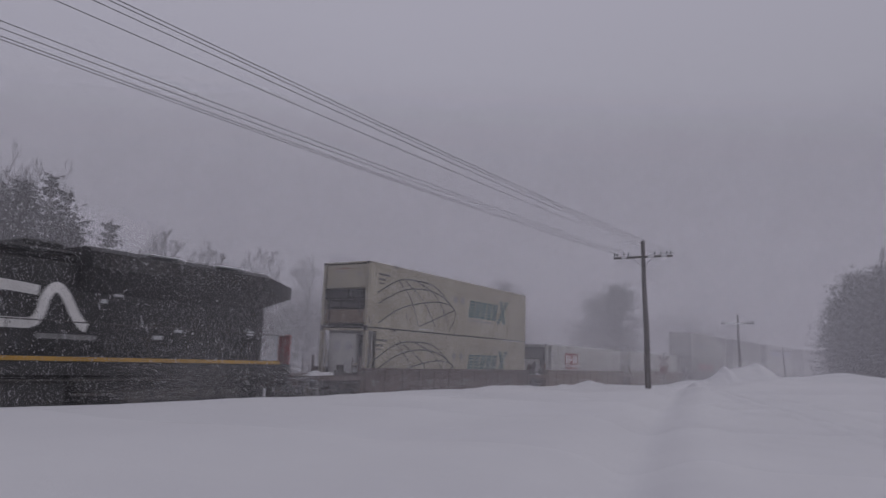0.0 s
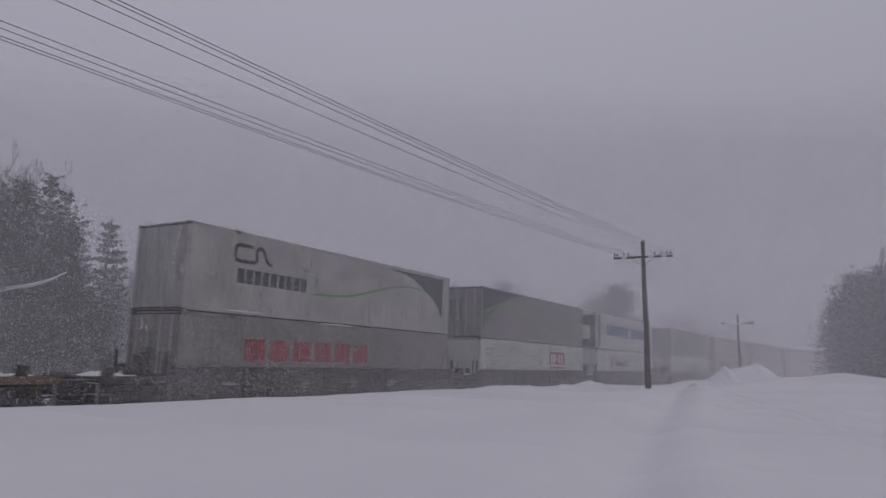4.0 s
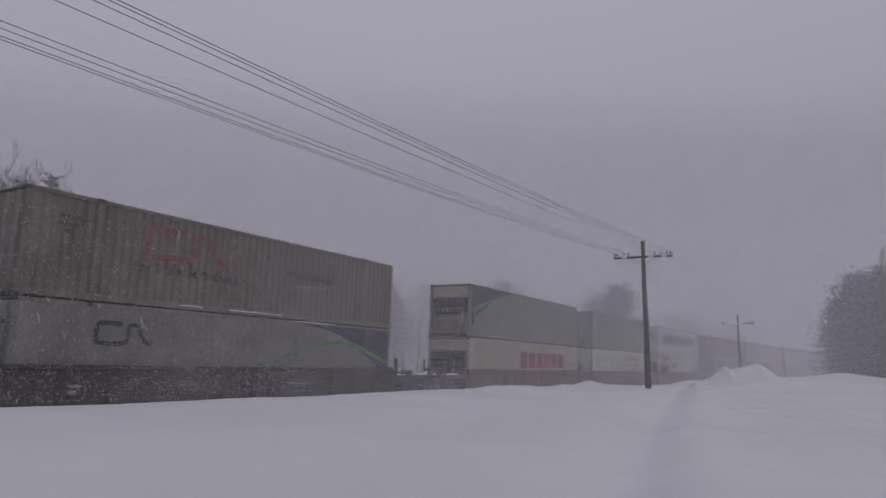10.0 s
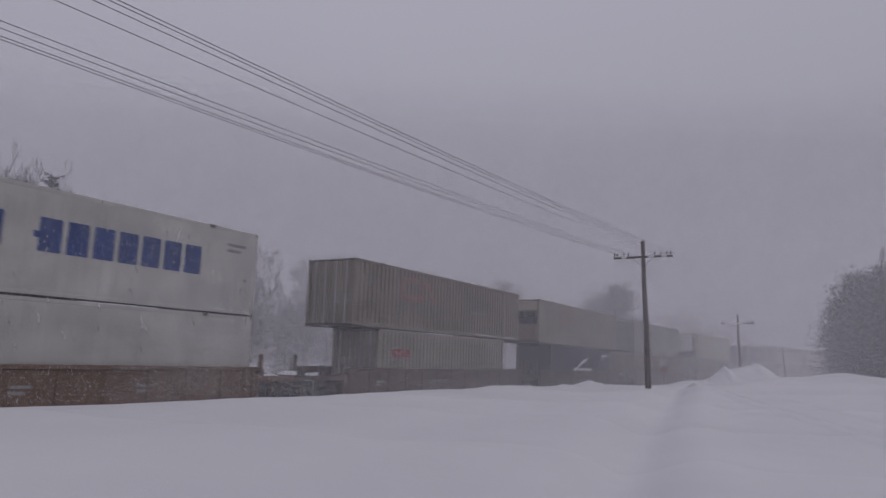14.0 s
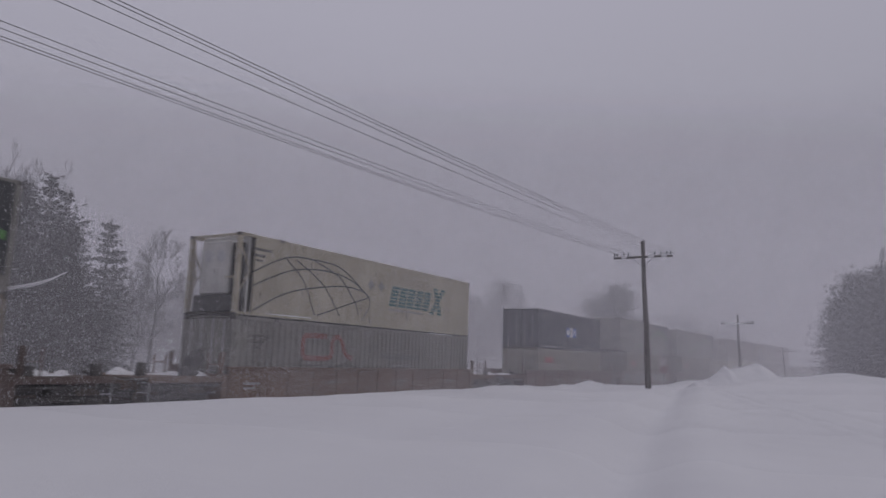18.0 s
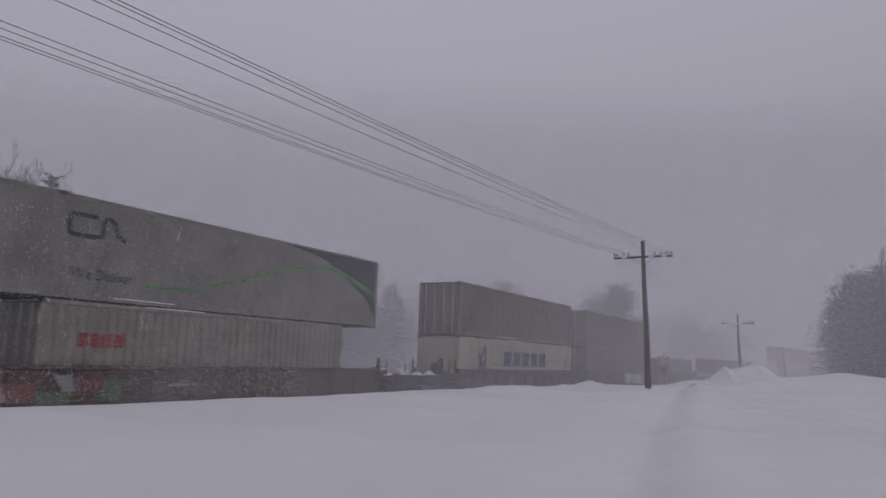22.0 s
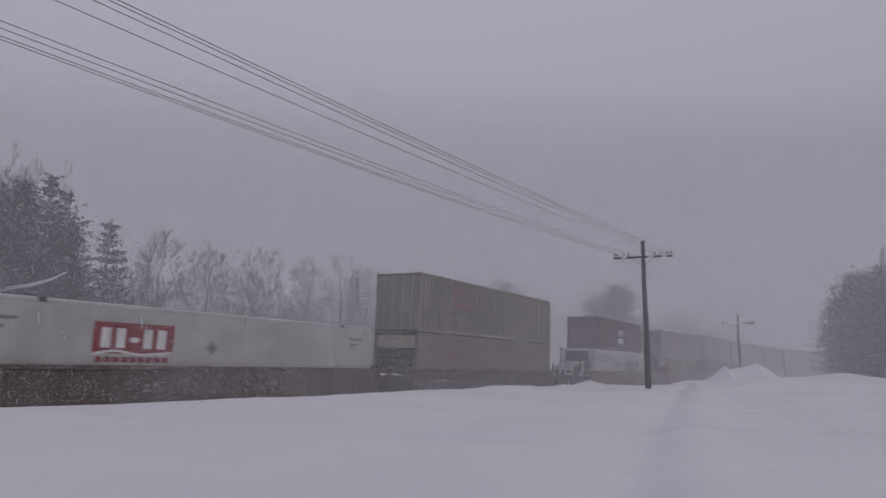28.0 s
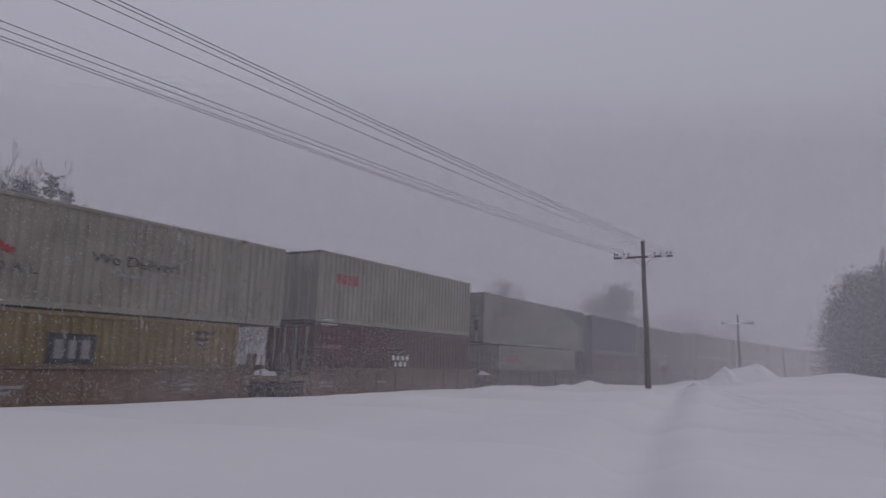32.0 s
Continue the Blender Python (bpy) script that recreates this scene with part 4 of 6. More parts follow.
# ---- one container
def container(label, s_left, length, height, z, colour, ribbed=True, end="doors", marks=None, name="shipping_container", snow=False, drop=0.0, door_paint=None):
    """A container with its leading, camera-facing end as doors, a cooling unit or a plain wall."""
    m = PAINTS[colour]
    L = length
    t = thing(name, label, "container", "containers on the train")
    MOVING.append((t, s_left + L / 2, z))
    key = (L, height)
    foot = 0.115 if ribbed else 0.08
    wall_z0, wall_z1 = 2 * foot, height - 0.11
    wl = L - 0.30
    nose = 0.62 if end == "frame" else 0.0
    wl -= nose
    sw = lambda: wavy_wall(wl, wall_z0, wall_z1, ribbed, 0.046)
    part("side_wall", coloured(("side_wall", ribbed, nose, *key), sw, m), None, t, at=pose(nose / 2, -HALF + 0.002, 0))
    part("side_wall", coloured(("side_wall", ribbed, nose, *key), sw, m), None, t, at=pose(nose / 2, HALF - 0.002, 0, 0, 0, 180))
    part("roof", coloured(("roof", nose, *key), lambda: boxes((-L / 2 + 0.03 + nose, L / 2 - 0.03, -HALF + 0.03, HALF - 0.03, height - 0.06, height - 0.012)), m), None, t)
    part("floor", coloured(("floor", *key), lambda: boxes((-L / 2 + 0.05, L / 2 - 0.05, -HALF + 0.06, HALF - 0.06, 0.03, 0.15)), STEEL), None, t)
    part("rear_wall", coloured(("rear_wall", *key), lambda: boxes((L / 2 - 0.14, L / 2 - 0.02, -HALF + 0.14, HALF - 0.14, 0.14, height - 0.10)), m), None, t)
    rail_t = lambda: boxes((-L / 2 + 0.1, L / 2 - 0.1, -0.05, 0.05, -0.055, 0.055), bev=0.01)
    rail_b = lambda: boxes((-L / 2 + 0.1, L / 2 - 0.1, -0.05, 0.05, -foot, foot), bev=0.012)
    for y in (-HALF + 0.045, HALF - 0.045):
        part("top_rail", coloured(("top_rail", L), rail_t, m), None, t, at=pose(0, y, height - 0.057))
        part("bottom_rail", coloured(("bottom_rail", L, foot), rail_b, m), None, t, at=pose(0, y, foot + 0.005))
        # near-black strip: shadow of the gap between stacked containers, put into colour
        part("seam_shade", coloured(("seam_shade", L), lambda: boxes((-L / 2 + 0.18, L / 2 - 0.18, -0.053, 0.053, -0.083, -0.022)), BLACK), None, t, at=pose(0, y, 0.085))
    for x in (-L / 2 + 0.09, L / 2 - 0.09):
        for y in (-HALF + 0.08, HALF - 0.08):
            part("corner_post", coloured(("corner_post", height), lambda: boxes((-0.085, 0.085, -0.078, 0.078, 0.10, height - 0.10), bev=0.012), m), None, t, at=pose(x, y, 0))
            for zz in (0.06, height - 0.06):
                part("corner_casting", coloured(("corner_casting",), lambda: boxes((-0.089, 0.089, -0.081, 0.081, -0.059, 0.059), bev=0.012), STEEL), None, t, at=pose(x, y, zz))
    if L > 14:
        for x in (-6.05, 6.05):
            for y in (-HALF + 0.055, HALF - 0.055):
                if ribbed:
                    part("lifting_post", coloured(("lifting_post", height), lambda: boxes((-0.10, 0.10, -0.062, 0.062, 0.10, height - 0.10), bev=0.01), m), None, t, at=pose(x, y, 0))
                part("corner_casting", coloured(("lift_casting",), lambda: boxes((-0.12, 0.12, -0.064, 0.064, -0.06, 0.07), bev=0.012), STEEL), None, t, at=pose(x, y, height - 0.045))
    x0 = -L / 2
    if end == "doors":
        for y0, y1 in ((-HALF + 0.16, -0.012), (0.012, HALF - 0.16)):
            d = part("door", coloured(("door", height, y0 < 0, ribbed), lambda: door_mesh(x0, y0, y1, height, ribbed), PAINTS[door_paint] if door_paint else m), None, t)
            for f in (0.25, 0.75):
                y = y0 + (y1 - y0) * f
                part("lock_rod", coloured(("lock_rod", L, height, round(y, 2)), lambda: tube(bmesh.new(), (x0 + 0.025, y, 0.12), (x0 + 0.025, y, height - 0.1), 0.02, 0.02, 6), SILVER), None, d)
                part("handle", coloured(("handle", L, round(y, 2)), lambda: boxes((x0 - 0.012, x0 + 0.012, y - 0.28, y + 0.02, 1.02, 1.06)), SILVER), None, d)
    elif end == "reefer":
        part("end_wall", coloured(("end_wall", *key), lambda: boxes((x0 + 0.30, x0 + 0.36, -HALF + 0.16, HALF - 0.16, 0.14, height - 0.1)), STEEL), None, t)
        top = part("top_panel", coloured(("top_panel", height, drop), lambda: boxes((x0 + 0.05, x0 + 0.29, -1.12, 1.12, 2.14 - drop, height - 0.12), bev=0.04), PAINTS["cream" if colour != "white" else "white"]), None, t, "pale upper panel with small print")
        for k, (y0, y1) in enumerate(((-0.2, 0.62), (-0.05, 0.62), (-0.9, -0.62))):
            part("print_bar", boxes((x0 + 0.044, x0 + 0.049, y0, y1, 2.58 - 0.13 * k, 2.63 - 0.13 * k)), INK["dull_red" if k == 0 else "grey"], top)
        u = part("cooling_unit", coloured(("cooling_unit", drop), lambda: boxes((x0 - 0.16, x0 + 0.28, -0.30, 1.02, 1.66 - drop, 2.10 - drop), (x0 - 0.04, x0 + 0.28, -1.0, -0.34, 1.72 - drop, 2.06 - drop), bev=0.05), BLACK), None, t, "black fan housing that stands out of the end")
        part("grille", coloured(("unit_grille", drop), lambda: boxes(*[(x0 - 0.176, x0 - 0.162, -0.2, 0.95, 1.72 - drop + 0.08 * k, 1.745 - drop + 0.08 * k) for k in range(5)]), STEEL), None, u)
        part("compressor", coloured(("compressor", drop), lambda: boxes((x0 + 0.12, x0 + 0.28, -1.0, 1.0, 1.30 - drop, 1.62 - drop), (x0 + 0.02, x0 + 0.2, -0.75, -0.15, 1.24 - drop, 1.56 - drop), (x0 + 0.04, x0 + 0.2, 0.2, 0.7, 1.34 - drop, 1.58 - drop), bev=0.03), STEEL), None, t)
        part("lower_panel", coloured(("lower_panel", drop), lambda: boxes((x0 + 0.06, x0 + 0.28, -1.10, 1.10, 0.2, 1.22 - drop), bev=0.03), STAINED), None, t, "rust-stained lower panel")
        part("hose", coloured(("hose",), lambda: tube(tube(bmesh.new(), (x0 + 0.03, 0.85, 0.3), (x0 + 0.03, 0.8, 1.7), 0.03), (x0 + 0.03, -0.9, 0.5), (x0 + 0.03, -0.7, 1.3), 0.025), BLACK), None, t)
    elif end == "frame":
        white = PAINTS["white"]
        part("end_wall", coloured(("nose_wall", *key), lambda: boxes((x0 + 0.55, x0 + 0.62, -HALF + 0.10, HALF - 0.10, 0.14, height - 0.06)), white), None, t)
        dark_top = colour == "white"
        unit = part("cooling_unit", coloured(("nose_unit", height, dark_top), lambda: boxes((x0 + 0.20, x0 + 0.55, -0.62, 0.85, 0.78, 1.86 if dark_top else height - 0.22), bev=0.05), white), None, t, "white cooling unit housing")
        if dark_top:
            # solid block whose near-black colour is the shade inside the opening
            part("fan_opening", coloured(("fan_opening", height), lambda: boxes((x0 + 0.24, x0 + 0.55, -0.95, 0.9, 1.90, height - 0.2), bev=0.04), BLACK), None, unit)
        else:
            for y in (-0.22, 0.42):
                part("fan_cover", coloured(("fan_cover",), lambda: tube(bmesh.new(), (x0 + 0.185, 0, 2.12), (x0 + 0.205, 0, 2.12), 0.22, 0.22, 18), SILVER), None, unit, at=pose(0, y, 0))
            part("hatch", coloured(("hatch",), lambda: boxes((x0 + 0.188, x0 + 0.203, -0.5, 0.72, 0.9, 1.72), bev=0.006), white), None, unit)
        # box darkened to near-black for the shade below and beside the unit
        part("shadow_box", coloured(("engine_box", height), lambda: boxes((x0 + 0.16, x0 + 0.55, -1.1, 1.05, 0.16, 0.74), (x0 + 0.30, x0 + 0.55, -1.05, -0.66, 0.74, height - 0.3), bev=0.03), BLACK), None, t, "engine box at the foot of the unit, shade in its near-black colour")
        for y in (-HALF + 0.05, HALF - 0.05):
            part("brace", coloured(("nose_brace", height), lambda: tube(tube(bmesh.new(), (x0 + 0.14, 0, 0.75), (x0 + 0.60, 0, 1.62), 0.028), (x0 + 0.14, 0, height - 0.45), (x0 + 0.60, 0, 1.62), 0.028), m), None, t, at=pose(0, y, 0))
        part("brace", coloured(("front_brace", height), lambda: tube(tube(bmesh.new(), (x0 + 0.08, 1.15, 0.2), (x0 + 0.08, 0.92, height * 0.5), 0.032), (x0 + 0.08, 0.92, height * 0.5), (x0 + 0.08, 1.15, height - 0.2), 0.032), m), None, t)
        part("cross_bar", coloured(("cross_bar", height), lambda: boxes((x0 + 0.05, x0 + 0.13, -HALF + 0.16, HALF - 0.16, height - 0.12, height - 0.03), (x0 + 0.05, x0 + 0.13, -HALF + 0.16, HALF - 0.16, 0.05, 0.14), (x0 + 0.05, x0 + 0.13, -HALF + 0.16, -0.64, 1.3, 1.38)), m), None, t)
    else:
        part("end_wall", coloured(("plain_end", *key), lambda: boxes((x0 + 0.03, x0 + 0.14, -HALF + 0.14, HALF - 0.14, 0.14, height - 0.10)), m), None, t)
    if snow:
        part("snow_cover", boxes((-L / 2 + 0.05, L / 2 - 0.05, -HALF + 0.06, HALF - 0.06, height - 0.012, height + 0.02), bev=0.01), SNOW, t)
    rng = random.Random(int(s_left * 10 + z * 7))
    for k in range(rng.choice((0, 1, 1, 2))):
        ln = rng.uniform(0.5, 2.6)
        u = rng.uniform(-L / 2 + 0.2, L / 2 - ln - 0.2)
        zz = 0.17 if z > 1 or k % 2 else height + 0.003
        part("snow_ledge", boxes((u, u + ln, -HALF - 0.014, -HALF + 0.05, zz - 0.02, zz + 0.008), (u + ln * 0.3, u + ln * 0.7, -HALF - 0.016, -HALF + 0.05, zz - 0.02, zz + 0.016), bev=0.004), SNOW, t, "snow caught on the rail")
    if marks:
        marks(t, L)
    return t


def end_patch(t, L, name, rects, ink):
    """Flat markings on the doors."""
    verts, faces = [], []
    for y0, y1, z0, z1 in rects:
        k = len(verts)
        verts += [(-L / 2 + 0.0, y, z) for y, z in ((y0, z0), (y1, z0), (y1, z1), (y0, z1))]
        faces.append((k, k + 1, k + 2, k + 3))
    me = from_lists(name, verts, faces)
    me.materials.append(INK[ink])
    part(name, me, None, t)


def door_mesh(x0, y0, y1, height, ribbed):
    bm = bmesh.new()
    box(bm, x0 + 0.05, x0 + 0.12, y0, y1, 0.14, height - 0.10, 0.01)
    n = 5
    for k in range(n):
        a = 0.22 + (height - 0.40) / n * k
        box(bm, x0 + 0.036, x0 + 0.05, y0 + 0.08, y1 - 0.08, a + 0.06, a + (height - 0.40) / n - 0.06)
    return bm


# ---- one well wagon
def wheelset_truck(parent, x, full=True):
    t = part("truck", boxes((x - 0.25, x + 0.25, -0.95, 0.95, 0.42, 0.72), bev=0.03), STEEL, parent, "dark steel bogie with two axles")
    for y in (-1.0, 1.0):
        bm = bmesh.new()
        box(bm, x - 1.15, x + 1.15, y - 0.09, y + 0.09, 0.50, 0.68, 0.03)
        box(bm, x - 0.42, x + 0.42, y - 0.11, y + 0.11, 0.26, 0.74, 0.03)
        for a in (-0.89, 0.89):
            box(bm, x + a - 0.2, x + a + 0.2, y - 0.12, y + 0.12, 0.34, 0.64, 0.03)
        part("side_frame", bm, STEEL, t)
    for y in (-1.0, 1.0):
        for a in (-0.22, 0.0, 0.22):
            part("spring", coloured(("spring",), lambda: tube(bmesh.new(), (0, 0, 0.30), (0, 0, 0.56), 0.085, 0.085, 8), BLACK), None, t, at=pose(x + a, y * 1.13, 0))
    part("brake_beam", boxes((x - 1.42, x - 1.34, -0.8, 0.8, 0.36, 0.5), (x + 1.34, x + 1.42, -0.8, 0.8, 0.36, 0.5), (x - 1.4, x + 1.4, -0.06, 0.06, 0.38, 0.46), bev=0.02), STEEL, t)
    part("bolster", boxes((x - 0.32, x + 0.32, -1.12, 1.12, 0.70, 0.98), bev=0.03), STEEL, t)
    for a in (-0.89, 0.89):
        for y in (-0.75, 0.75):
            bm = bmesh.new()
            disc(bm, (x + a, 0.457), 0.457, y - 0.06, y + 0.06, 24)
            disc(bm, (x + a, 0.457), 0.49, y + (0.03 if y < 0 else -0.06), y + (0.06 if y < 0 else -0.03), 24)
            part("wheel", bm, RAIL, t)
    return t


def well_wagon(label, s_mid, well, paint_key, gap_left, gap_right, left_truck, right_truck, joint_left, joint_right, marks=None, brake=False, striped=False):
    """A wagon unit with a deep well; gap: from the well's end to the middle of the truck."""
    m = CAR_PAINTS[paint_key]
    t = thing("well_wagon", label, "rail wagon", "wagons of the train")
    MOVING.append((t, s_mid, 0.0))
    h = well / 2
    for y in (-1, 1):
        o = y * 1.44
        s = part("side_sill", coloured(("side_sill", well, y), lambda: boxes((-h, h, min(o, o - y * 0.10), max(o, o - y * 0.10), 0.42, 1.43), bev=0.015), m), None, t)
        part("top_chord", coloured(("top_chord", well, y), lambda: boxes((-h - 0.05, h + 0.05, min(o + y * 0.05, o - y * 0.12), max(o + y * 0.05, o - y * 0.12), 1.43, 1.555), bev=0.015), m), None, s)
        part("bottom_chord", coloured(("bottom_chord", well, y), lambda: boxes((-h - 0.05, h + 0.05, min(o + y * 0.06, o - y * 0.2), max(o + y * 0.06, o - y * 0.2), 0.26, 0.42), bev=0.015), m), None, s)
        n = int(well / 1.35)
        rib = coloured(("sill_rib", y), lambda: boxes((-0.045, 0.045, min(y * 1.44, y * 1.475), max(y * 1.44, y * 1.475), 0.42, 1.43)), m)
        for k in range(n + 1):
            part("rib", rib, None, s, at=pose(-h + 0.12 + (well - 0.24) * k / n, 0, 0))
    part("well_floor", boxes(*[(x - 0.25, x + 0.25, -1.35, 1.35, 0.24, 0.34) for x in [-h + 0.5 + k * (well - 1) / 6 for k in range(7)]]), m, t)
    for sgn, gap, truck, joint in ((-1, gap_left, left_truck, joint_left), (1, gap_right, right_truck, joint_right)):
        e = sgn * h
        far = e + sgn * (gap - 0.05 if joint else gap + 1.35)
        a, b = min(e, far), max(e, far)
        bm = bmesh.new()
        box(bm, a, b, -0.38, 0.38, 0.78, 1.08, 0.02)
        box(bm, min(e, e + sgn * 0.22), max(e, e + sgn * 0.22), -1.42, 1.42, 0.40, 1.30, 0.02)
        part("end_beam", bm, m, t)
        deck = part("end_deck", boxes((a + 0.05, b - 0.02, -1.30, 1.30, 1.16, 1.22), bev=0.01), m, t)
        for y in (-1.34, 1.34):
            part("deck_edge", boxes((a + 0.05, b, y - 0.05, y + 0.05, 1.05, 1.25), bev=0.01), m, deck)
        mid = e + sgn * gap * 0.5
        part("draft_sill", boxes((a, b, -0.62, 0.62, 0.56, 0.80), bev=0.03), STEEL, t)
        part("brake_rod", tube(tube(bmesh.new(), (a, -1.2, 0.62), (b, -1.05, 0.70), 0.03), (a, -1.28, 0.95), (b, -1.28, 0.95), 0.04), STEEL, t)
        part("air_tank", tube(bmesh.new(), (a + 0.15, -0.95, 0.92), (a + 0.15 + min(0.9, b - a - 0.3), -0.95, 0.92), 0.16, 0.16, 10), STEEL, t)
        seed = int(s_mid * 3 + sgn)
        pick = random.Random(seed)
        lumps_ = bmesh.new()
        for k in range(5):
            mx, my, ms = pick.uniform(a + 0.1, max(a + 0.2, b - 0.9)), pick.uniform(-1.3, 0.6), pick.uniform(0.35, 0.85)
            mound(lumps_, mx, min(mx + ms * 1.3, b), my, my + ms, 1.22, pick.uniform(0.08, 0.26), seed + k)
        gear = bmesh.new()
        for k in range(3):
            gx, gy = pick.uniform(a + 0.2, b - 0.2), pick.uniform(-1.2, -0.3)
            q = Vector((gx, gy, 1.2))
            for _ in range(4):
                w = q + Vector((pick.uniform(-0.22, 0.22), pick.uniform(-0.12, 0.12), pick.uniform(0.0, 0.09)))
                tube(gear, q, w, 0.03, 0.03, 6)
                q = w
            box(gear, gx - 0.14, gx + 0.14, gy - 0.1, gy + 0.1, 1.22, 1.22 + pick.uniform(0.15, 0.45), 0.02)
        part("brake_gear", gear, STEEL, t, "dark brake gear and hoses on the end deck")
        for y in (-1.30, 1.30):
            part("end_post", boxes((e + sgn * 0.24, e + sgn * 0.24 + 0.11, y - 0.05, y + 0.05, 1.2, 2.02), bev=0.012), m, t)
        part("snow_patch", lumps_, SNOW, t, "lumpy snow lying on the end deck")
        for k, y in enumerate((-1.36, 1.36)):
            rl = bmesh.new()
            for xx in (e + sgn * 0.35, mid):
                tube(rl, (xx, y, 1.24), (xx, y, 1.98 - 0.12 * k), 0.028, 0.028, 6)
            tube(rl, (e + sgn * 0.35, y, 1.62), (mid, y, 1.62), 0.02, 0.02, 6)
            part("handrail", rl, m, t)
        if truck:
            wheelset_truck(t, e + sgn * gap)
        if not joint:
            part("coupler", boxes((min(far, far + sgn * 0.55), max(far, far + sgn * 0.55), -0.12, 0.12, 0.74, 0.98), (min(far + sgn * 0.3, far + sgn * 0.6), max(far + sgn * 0.3, far + sgn * 0.6), -0.22, 0.22, 0.70, 1.02), bev=0.03), STEEL, t)
            st = bmesh.new()
            for z in (0.45, 0.75, 1.05):
                tube(st, (far - sgn * 0.1, -1.32, z), (far - sgn * 0.1, -0.85, z), 0.018, 0.018, 5)
            tube(st, (far - sgn * 0.1, -1.32, 0.4), (far - sgn * 0.1, -1.32, 1.2), 0.02, 0.02, 5)
            part("ladder", st, SILVER, t)
        if brake and sgn == -1:
            bw = bmesh.new()
            tube(bw, (mid, -0.7, 1.22), (mid, -0.7, 2.0), 0.04, 0.04, 6)
            disc(bw, (mid, 1.85), 0.27, -0.84, -0.80, 16)
            box(bw, mid - 0.2, mid + 0.2, -0.78, -0.4, 1.3, 1.85, 0.02)
            part("hand_brake", bw, STEEL, t)
    pl = []
    rng = random.Random(int(s_mid))
    u = -h + rng.uniform(0.5, 2)
    while u < h - 1.5:
        w = rng.uniform(0.3, 1.1)
        pl.append([(u, 0.95), (u + w, 0.95), (u + w, 1.03), (u, 1.03)])
        if rng.random() < 0.5:
            pl.append([(u, 0.80), (u + w * 0.7, 0.80), (u + w * 0.7, 0.88), (u, 0.88)])
        u += w + rng.uniform(2.0, 5.0)
    verts, faces = [], []
    for p in pl:
        k = len(verts)
        verts += [(a, -1.447, b) for a, b in p]
        faces.append((k, k + 1, k + 2, k + 3))
    me = from_lists("stencil_print", verts, faces)
    me.materials.append(INK["grey"])
    part("stencil_print", me, None, t)
    if striped:
        for k, x in enumerate((-6.6, -4.1, -1.4, 1.2, 3.9, 6.5)):
            sp = coloured(("reflector", k % 2), lambda: boxes((-0.46 + 0.2 * (k % 2), 0.46 - 0.2 * (k % 2), -1.484, -1.478, 1.20, 1.31)), INK["dull_yellow"])
            part("yellow_reflector", sp, None, t, at=pose(x, 0, 0))
    if marks:
        marks(t, well)
    return t


# ---- the locomotive
LOCO_BLACK = paint("locomotive_black", (0.017, 0.017, 0.018), 0.5, 0.35, (0.05, 0.045, 0.042))
LOCO_RED = paint("locomotive_red", (0.30, 0.03, 0.025), 0.5, 0.3)


